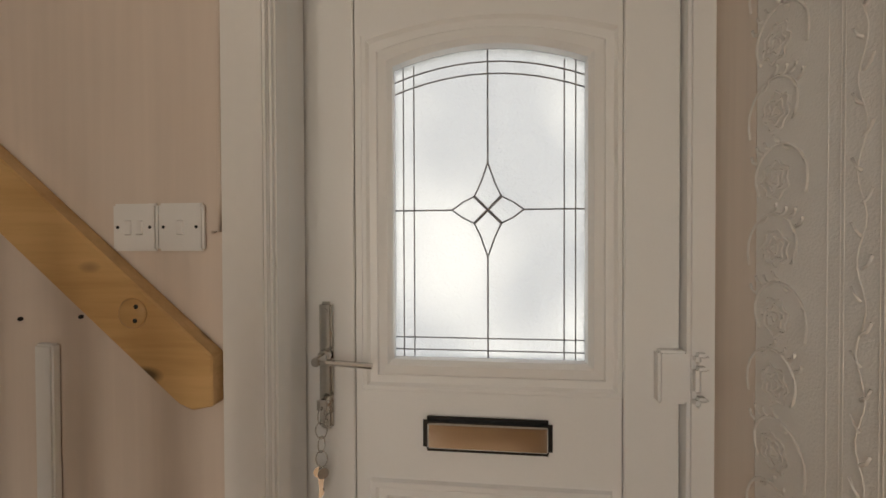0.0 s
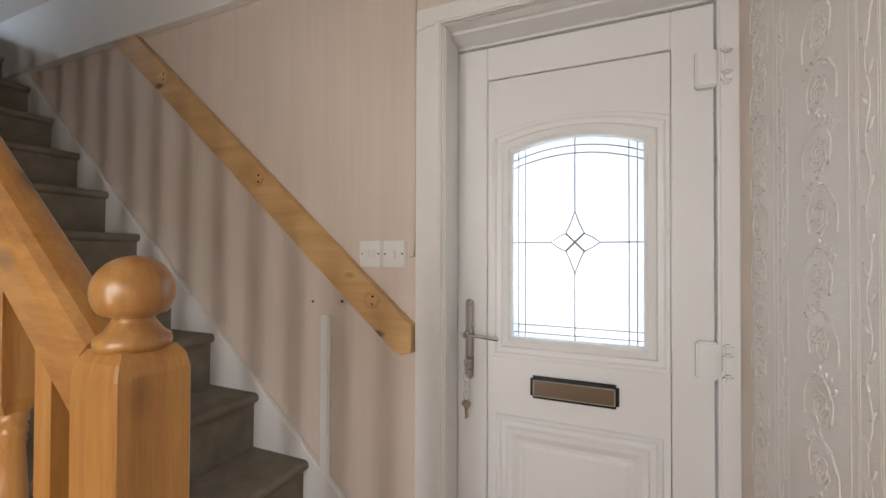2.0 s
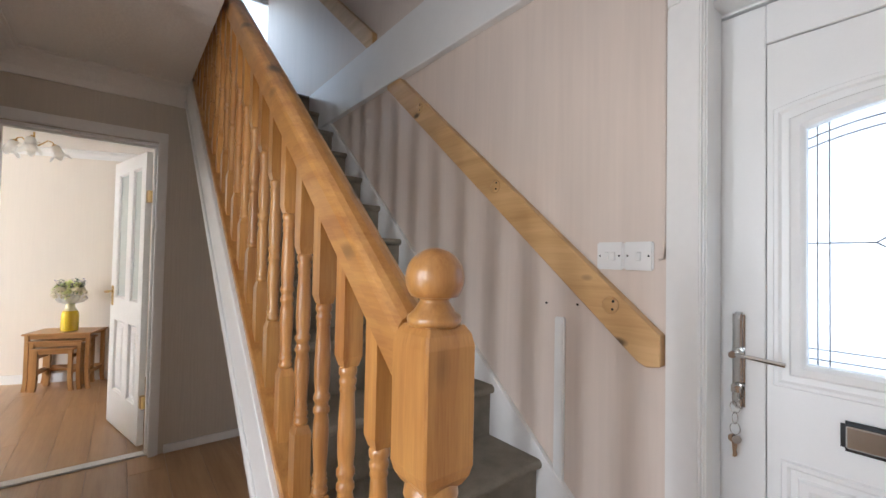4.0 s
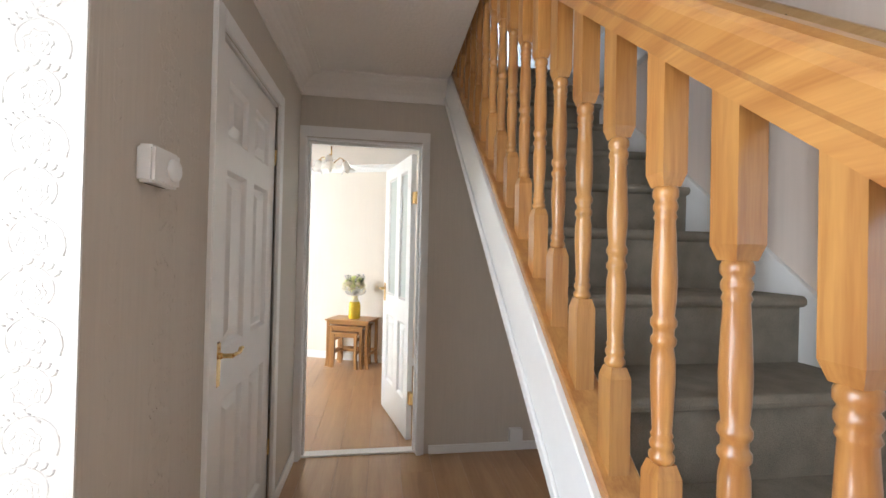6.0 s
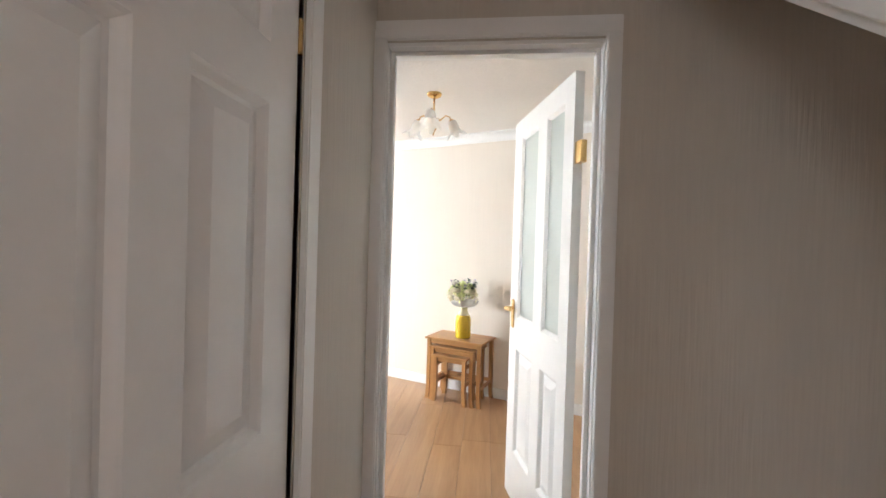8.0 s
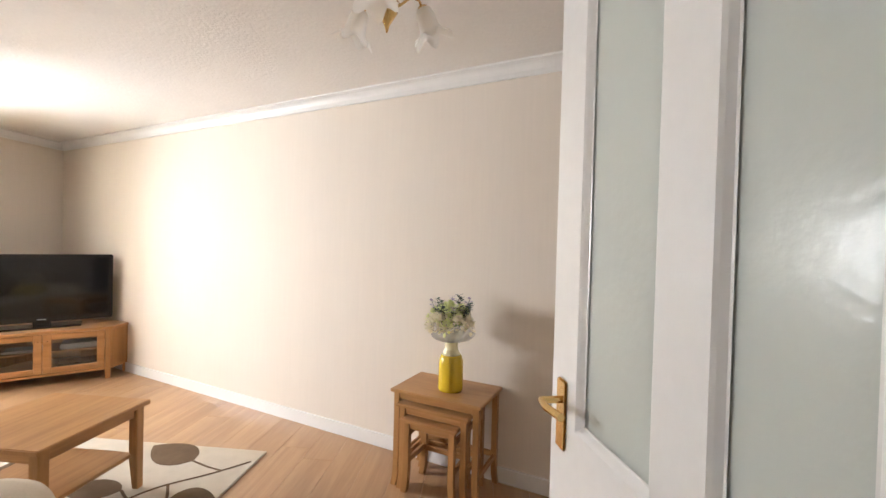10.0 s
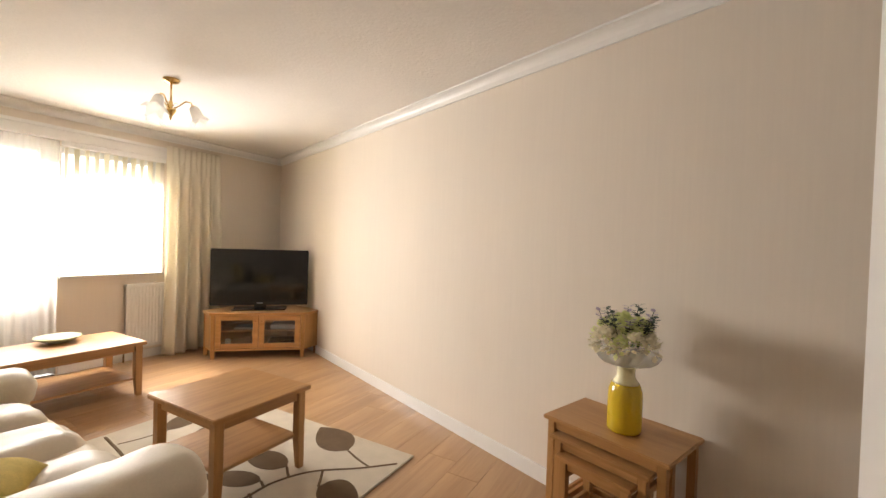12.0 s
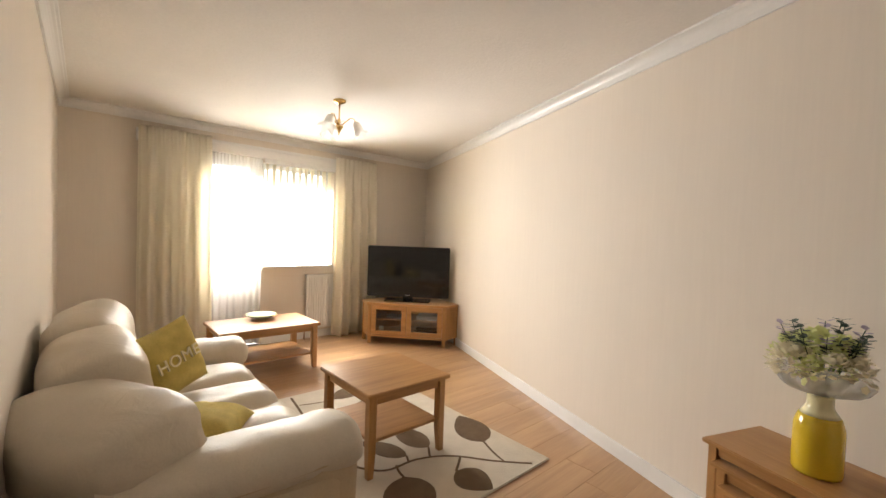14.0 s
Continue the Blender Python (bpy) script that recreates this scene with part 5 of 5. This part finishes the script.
if cab:
    prism("top", grown(0.016), 2, 0.452, 0.478, OAK_X, cab, 0.004)
    prism("bottom", grown(-0.004), 2, 0.085, 0.105, OAK_X, cab)
    bm = bmesh.new()
    for (p, q) in ((shape[1], shape[2]), (shape[2], shape[3]), (shape[3], shape[4]), (shape[4], shape[5]), (shape[5], shape[0])):
        dv = Vector((q[0] - p[0], q[1] - p[1])).normalized()
        nn = Vector((-dv.y, dv.x)) * 0.016
        add_prism(bm, [p, q, (q[0] + nn.x, q[1] + nn.y), (p[0] + nn.x, p[1] + nn.y)], 2, 0.105, 0.452)
    put("carcass", bm, OAK_Z, cab)
    box("shelf", (-0.43, 0.04, 0.275), (0.43, 0.40, 0.29), OAK_X, cab)
    for x, y in ((-0.435, 0.018), (0.435, 0.018), (0.555, 0.19), (-0.555, 0.19), (0.0, 0.55)):
        box("leg", (x - 0.02, y - 0.018, 0), (x + 0.02, y + 0.018, 0.46 if y < 0.3 else 0.09), OAK_Z, cab, 0.004)
    for sx in (-1, 1):
        a, b2 = (0.002, 0.412) if sx > 0 else (-0.412, -0.002)
        dr = empty("door", pose(0, 0, 0))
        dr.parent = cab
        boxes("door_frame", [((a, -0.002, 0.11), (a + 0.055, 0.018, 0.448)), ((b2 - 0.055, -0.002, 0.11), (b2, 0.018, 0.448)), ((a + 0.055, -0.002, 0.11), (b2 - 0.055, 0.018, 0.16)), ((a + 0.055, -0.002, 0.40), (b2 - 0.055, 0.018, 0.448))], OAK_X, dr, 0.003)
        box("door_glass", (a + 0.055, 0.006, 0.16), (b2 - 0.055, 0.010, 0.40), GLASS_CLEAR, dr)
        lathe("knob", [(0.004, 0), (0.005, 0.01), (0.010, 0.014), (0.010, 0.02), (0.004, 0.024)], OAK_X, dr, 14, pose(0.03 * sx, -0.002, 0.39, 90))
for x, y, z, w, d, h, lab, mt in ((-0.26, 0.08, 0.29, 0.24, 0.18, 0.02, "flat silver disc player on the cabinet shelf", SILVER), (0.10, 0.08, 0.29, 0.27, 0.20, 0.045, "grey set-top box on the cabinet shelf", SILVER), (0.08, 0.08, 0.105, 0.30, 0.20, 0.06, "black video recorder in the cabinet", BLACK)):
    bm = bmesh.new()
    add_box(bm, (x, y, z), (x + w, y + d, z + h), 0.005, 2)
    add_box(bm, (x + 0.02, y - 0.002, z + h * 0.35), (x + w * 0.5, y, z + h * 0.6))
    tagged(put("media_player", bm, mt, None, False, CAB), lab, "media player")
tagged(box("router_box", (-0.34, 0.08, 0.105), (-0.29, 0.11, 0.19), PLASTIC, None, 0.005, 2, CAB), "small white plastic router in the cabinet", "router")

TVX = Vector((-0.703, 0.686, 0)).normalized()
TV = pose(-5.975, -4.56, 0.478, 0, 0, math.degrees(math.atan2(TVX.y, TVX.x)))
tv = tagged(empty("television", TV), "large black flat-screen television, switched off", "television")
box("casing", (-0.49, -0.012, 0.048), (0.49, 0.05, 0.652), BLACK, tv, 0.008, 2)
box("rear", (-0.36, 0.05, 0.12), (0.36, 0.10, 0.56), BLACK, tv, 0.02, 2)
box("screen", (-0.455, -0.0135, 0.095), (0.455, -0.0115, 0.622), SCREEN, tv)
boxes("logo_bar", [((-0.03, -0.0145, 0.068), (0.03, -0.0135, 0.076))], SILVER, tv)
boxes("stand", [((-0.27, -0.09, 0.0), (0.27, 0.13, 0.016)), ((-0.06, 0.01, 0.014), (0.06, 0.04, 0.06))], BLACK, tv, 0.006, 2)

# ---- rug with its leaf branch ----
rug = tagged(empty("rug", pose(-4.50, -2.83, 0.0)), "cream wool rug with taupe leaf branch pattern", "rug")
box("pile", (-0.60, -0.87, 0.0), (0.60, 0.87, 0.011), RUG, rug, 0.005, 2)


def leaf_shape(name, tip, base, width):
    """An oval leaf lying on the pile, from its stalk end to its tip; rug coordinates."""
    a, b = Vector(base), Vector(tip)
    d = b - a
    n = Vector((-d.y, d.x)).normalized() * width
    pts = []
    for i in range(12):
        u = i / 11
        pts.append(a + d * u + n * (math.sin(math.pi * u ** 0.75) ** 0.8))
    for i in range(10, 0, -1):
        u = i / 11
        pts.append(a + d * u - n * (math.sin(math.pi * u ** 0.85) ** 0.8))
    prism(name, [(p.x, p.y) for p in pts], 2, 0.0105, 0.0125, LEAF_BROWN, rug)


def branch(pts, w):
    bm = bmesh.new()
    P = [Vector((*p, 0.0115)) for p in pts]
    fine = []
    for i in range(len(P) - 1):
        p0, p1, p2, p3 = P[max(i - 1, 0)], P[i], P[i + 1], P[min(i + 2, len(P) - 1)]
        for k in range(6):
            t = k / 6
            fine.append(0.5 * (2 * p1 + (p2 - p0) * t + (2 * p0 - 5 * p1 + 4 * p2 - p3) * t * t + (3 * p1 - p0 - 3 * p2 + p3) * t ** 3))
    fine.append(P[-1])
    add_tube(bm, fine, w, 6, 0.25)
    put("stalk", bm, LEAF_BROWN, rug, True)


R = lambda x, y: (x + 4.50, y + 2.83)
branch([R(-4.97, -1.99), R(-4.82, -2.14), R(-4.66, -2.33), R(-4.48, -2.42), R(-4.28, -2.44), R(-4.16, -2.62), R(-4.12, -2.95), R(-4.2, -3.3), R(-4.25, -3.66)], 0.009)
for base, stalk, tip, w in ((R(-4.93, -2.32), R(-4.86, -2.10), R(-5.06, -2.68), 0.115), (R(-4.58, -2.20), R(-4.70, -2.29), R(-4.62, -1.97), 0.10), (R(-4.62, -2.48), R(-4.56, -2.39), R(-4.60, -2.82), 0.085), (R(-4.46, -2.48), R(-4.44, -2.42), R(-4.33, -2.78), 0.07), (R(-4.33, -2.33), R(-4.36, -2.44), R(-4.18, -2.0), 0.13), (R(-4.5, -3.1), R(-4.15, -3.1), R(-4.8, -3.3), 0.11), (R(-4.5, -3.45), R(-4.25, -3.5), R(-4.85, -3.6), 0.09)):
    leaf_shape("leaf", tip, base, w)
    branch([stalk, tuple((a + b) / 2 + 0.01 for a, b in zip(stalk, base)), base], 0.007)

# ---- sofa ----
sofa = tagged(empty("sofa", pose(0, 0, 0)), "plump cream leather three-seat sofa against the wall", "sofa")


def loft(name, stations, mat, parent, power=2.4, seg=40, m=None):
    """A stuffed roll through (x, y, z, half width, half height) stations, closed at both ends."""
    bm = bmesh.new()
    rows = []
    for x, y, z, a, b in stations:
        row = []
        for k in range(seg):
            t = 2 * math.pi * k / seg
            c, d = math.cos(t), math.sin(t)
            p = Vector((x, y + a * math.copysign(abs(c) ** (2 / power), c), z + b * math.copysign(abs(d) ** (2 / power), d)))
            row.append(bm.verts.new(p + 0.006 * noise.noise_vector(p * 8)))
        rows.append(row)
    for A, B in zip(rows, rows[1:]):
        for k in range(seg):
            bm.faces.new((A[k], A[(k + 1) % seg], B[(k + 1) % seg], B[k]))
    bm.faces.new(rows[0][::-1]); bm.faces.new(rows[-1])
    return put(name, bm, mat, parent, True, m)


def arm_stations(y, lean):
    """From under the back cushion to the rounded front of the arm."""
    out = []
    for k in range(25):
        u = k / 24
        x = -3.10 - 0.83 * u
        round_off = math.sqrt(max(0.0, 1 - (max(0.0, u - 0.86) / 0.14) ** 2.6))
        gather = 1 - 0.05 * math.exp(-((u - 0.76) / 0.03) ** 2)
        out.append((x, y + lean * u, 0.452 - 0.015 * u, 0.160 * (0.25 + 0.75 * round_off) * gather, 0.098 * (0.25 + 0.75 * round_off) * gather))
    return out


def back_cushion(y, width, top, swell, turn):
    """A plump back pad, fuller above, pinched to its side seams and rolled over the rear edge."""
    bm = bmesh.new()
    rows = []
    for j in range(25):
        v = -1 + 2 * j / 24
        row = []
        for k in range(44):
            t = 2 * math.pi * k / 44
            c, d = math.cos(t), math.sin(t)
            edge = max(0.0, 1 - abs(v) ** 3.2) ** 0.42
            px = (0.175 + 0.035 * max(0, d)) * swell * math.copysign(abs(c) ** 0.8, c) * (0.55 + 0.45 * edge)
            pz = (top - 0.38) / 2 * math.copysign(abs(d) ** 0.78, d) * (0.72 + 0.28 * edge)
            pleat = 0.007 * math.sin(9 * t) * abs(v) ** 4
            p = Vector((px + pleat, v * width / 2, pz))
            p += 0.014 * noise.noise_vector(p * 6 + Vector((0, y * 3, 0)))
            row.append(bm.verts.new(p))
        rows.append(row)
    for A, B in zip(rows, rows[1:]):
        for k in range(44):
            bm.faces.new((A[k], A[(k + 1) % 44], B[(k + 1) % 44], B[k]))
    bm.faces.new(rows[0][::-1]); bm.faces.new(rows[-1])
    put("back_cushion", bm, LEATHER, sofa, True, pose(-3.12, y, (top + 0.38) / 2, 0, 10, turn))


def seat_cushion(y0, y1):
    """A seat pad with a domed top, a rounded nose and soft gathers at the seams."""
    bm = bmesh.new()
    rows = []
    n, depth = 30, 0.70
    for j in range(21):
        v = j / 20
        y = y0 + (y1 - y0) * v
        dome = (1 - abs(2 * v - 1) ** 3.4)
        row = []
        for k in range(n + 1):
            u = k / n
            x = -3.12 - depth * min(1, u / 0.82) + (0.0 if u < 0.82 else 0.05 * ((u - 0.82) / 0.18) ** 2)
            drop = 0.0 if u < 0.70 else (0.045 * ((u - 0.70) / 0.12) ** 2 if u < 0.82 else 0.045 + 0.22 * (u - 0.82) / 0.18)
            z = 0.395 + 0.060 * dome - drop + 0.010 * noise.noise(Vector((x * 5, y * 11, 1.7))) + 0.006 * math.sin(x * 46) * (1 - dome)
            row.append(bm.verts.new((x - 0.02 * dome * (u > 0.6), y, z)))
        rows.append(row)
    under = [[bm.verts.new((v.co.x if k < n else v.co.x + 0.02, v.co.y, 0.17)) for k, v in enumerate(row)] for row in (rows[0], rows[-1])]
    for A, B in zip(rows, rows[1:]):
        for k in range(n):
            bm.faces.new((A[k], A[k + 1], B[k + 1], B[k]))
    for A, B in ((rows[0], under[0]), (rows[-1], under[1])):
        for k in range(n):
            bm.faces.new((A[k], A[k + 1], B[k + 1], B[k]))
    put("seat_cushion", bm, LEATHER, sofa, True)


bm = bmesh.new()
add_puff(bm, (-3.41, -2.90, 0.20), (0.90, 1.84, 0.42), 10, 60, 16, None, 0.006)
put("base", bm, LEATHER_SHADED, sofa, True)
for y0, y1 in ((-3.47, -3.075), (-3.075, -2.675), (-2.675, -2.27)):
    seat_cushion(y0 - 0.002, y1 + 0.002)
for y, width, top, swell, turn in ((-3.47, 0.74, 0.84, 0.95, -6), (-2.95, 0.74, 0.80, 0.98, 2), (-2.38, 0.62, 0.71, 1.08, 30)):
    back_cushion(y, width, top, swell, turn)
for y, lean, s in ((-2.17, 0.02, 1), (-3.64, -0.02, -1)):
    loft("arm_roll", arm_stations(y, lean), LEATHER, sofa)
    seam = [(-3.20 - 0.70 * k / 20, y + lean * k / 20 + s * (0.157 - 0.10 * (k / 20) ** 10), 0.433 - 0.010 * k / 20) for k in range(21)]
    tube("piping", seam, 0.004, LEATHER_SHADED, sofa, 6)
    loft("arm_side", [(-3.02, y, 0.22, 0.13, 0.20), (-3.05, y, 0.23, 0.15, 0.22), (-3.80, y + lean, 0.24, 0.15, 0.22), (-3.87, y + lean, 0.24, 0.13, 0.21), (-3.885, y + lean, 0.24, 0.10, 0.19)], LEATHER_SHADED, sofa, 6)

def scatter_cushion(m, label, word=None):
    c = tagged(empty("cushion", m), label, "cushion", "yellow cushions on the sofa")
    bm = bmesh.new()
    n, hw = 18, 0.168
    for side in (1, -1):
        grid = []
        for j in range(n + 1):
            row = []
            for i in range(n + 1):
                u, v = 2 * i / n - 1, 2 * j / n - 1
                pinch = 1 - 0.06 * (1 - u * u) * abs(v) ** 3 - 0.0
                pinch2 = 1 - 0.06 * (1 - v * v) * abs(u) ** 3
                t = 0.065 * ((1 - u ** 4) * (1 - v ** 4)) ** 0.6 + 0.003
                row.append(bm.verts.new((hw * u * pinch2, side * t * (1 + 0.1 * noise.noise(Vector((u * 3, v * 3, side)))), hw * v * pinch)))
            grid.append(row)
        for A, B in zip(grid, grid[1:]):
            for i in range(n):
                bm.faces.new((A[i], A[i + 1], B[i + 1], B[i]))
    bmesh.ops.remove_doubles(bm, verts=bm.verts[:], dist=0.0065)
    put("cover", bm, CUSHION, c, True)
    if word:
        cu = bpy.data.curves.new("lettering", "FONT")
        cu.body, cu.size, cu.align_x, cu.align_y, cu.extrude, cu.space_character = word, 0.078, "CENTER", "CENTER", 0.004, 1.1
        cu.materials.append(LETTER)
        o = new("lettering", cu)
        o.parent = c
        o.matrix_basis = pose(0, -0.073, 0.0, 90, 0, 0)
    return c


# the lettered face looks back along the sofa towards the doorway
across, rise = Vector((-0.78, -0.58, 0.23)).normalized(), Vector((0.40, 0.0, 0.92))
rise = (rise - across * rise.dot(across)).normalized()
away = rise.cross(across)
lean_on_back = Matrix((across, away, rise)).transposed().to_4x4()
scatter_cushion(Matrix.Translation((-3.38, -2.96, 0.628)) @ lean_on_back, "mustard yellow chenille cushion lettered HOME on the sofa", "HOME")
scatter_cushion(pose(-3.42, -2.47, 0.49, -98, 4, 150), "mustard yellow chenille cushion lying on the sofa")

# ---- floor ----
floor = structure(empty("floor"), "honey oak laminate floorboards", "floor")
box("subfloor", (-7.2, WIN - 0.1, -0.12), (RIGHT + 0.1, FRONT + 0.05, -0.012), UNDERLAY, floor)
PW, PL = 0.19, 1.25
rnd = random.Random(11)
y = WIN
row = 0
while y < FRONT:
    y1 = min(y + PW, FRONT)
    hall_row = y1 > -1.75
    lx = max(long_wall(y), -7.0)
    end_x = RIGHT if hall_row else ROOM + 0.0
    x = lx - rnd.uniform(0, PL) - 0.1
    while x < end_x:
        x1 = x + PL
        if x1 > lx:
            bm = bmesh.new()
            xa, xb = max(x, lx - 0.05), min(x1, end_x)
            add_box(bm, (xa + 0.0006, y + 0.0006, -0.012), (xb - 0.0006, y1 - 0.0006, 0.0), 0.0008)
            put("plank", bm, FLOOR_WOOD, floor)
        x = x1
    y = y1
    row += 1
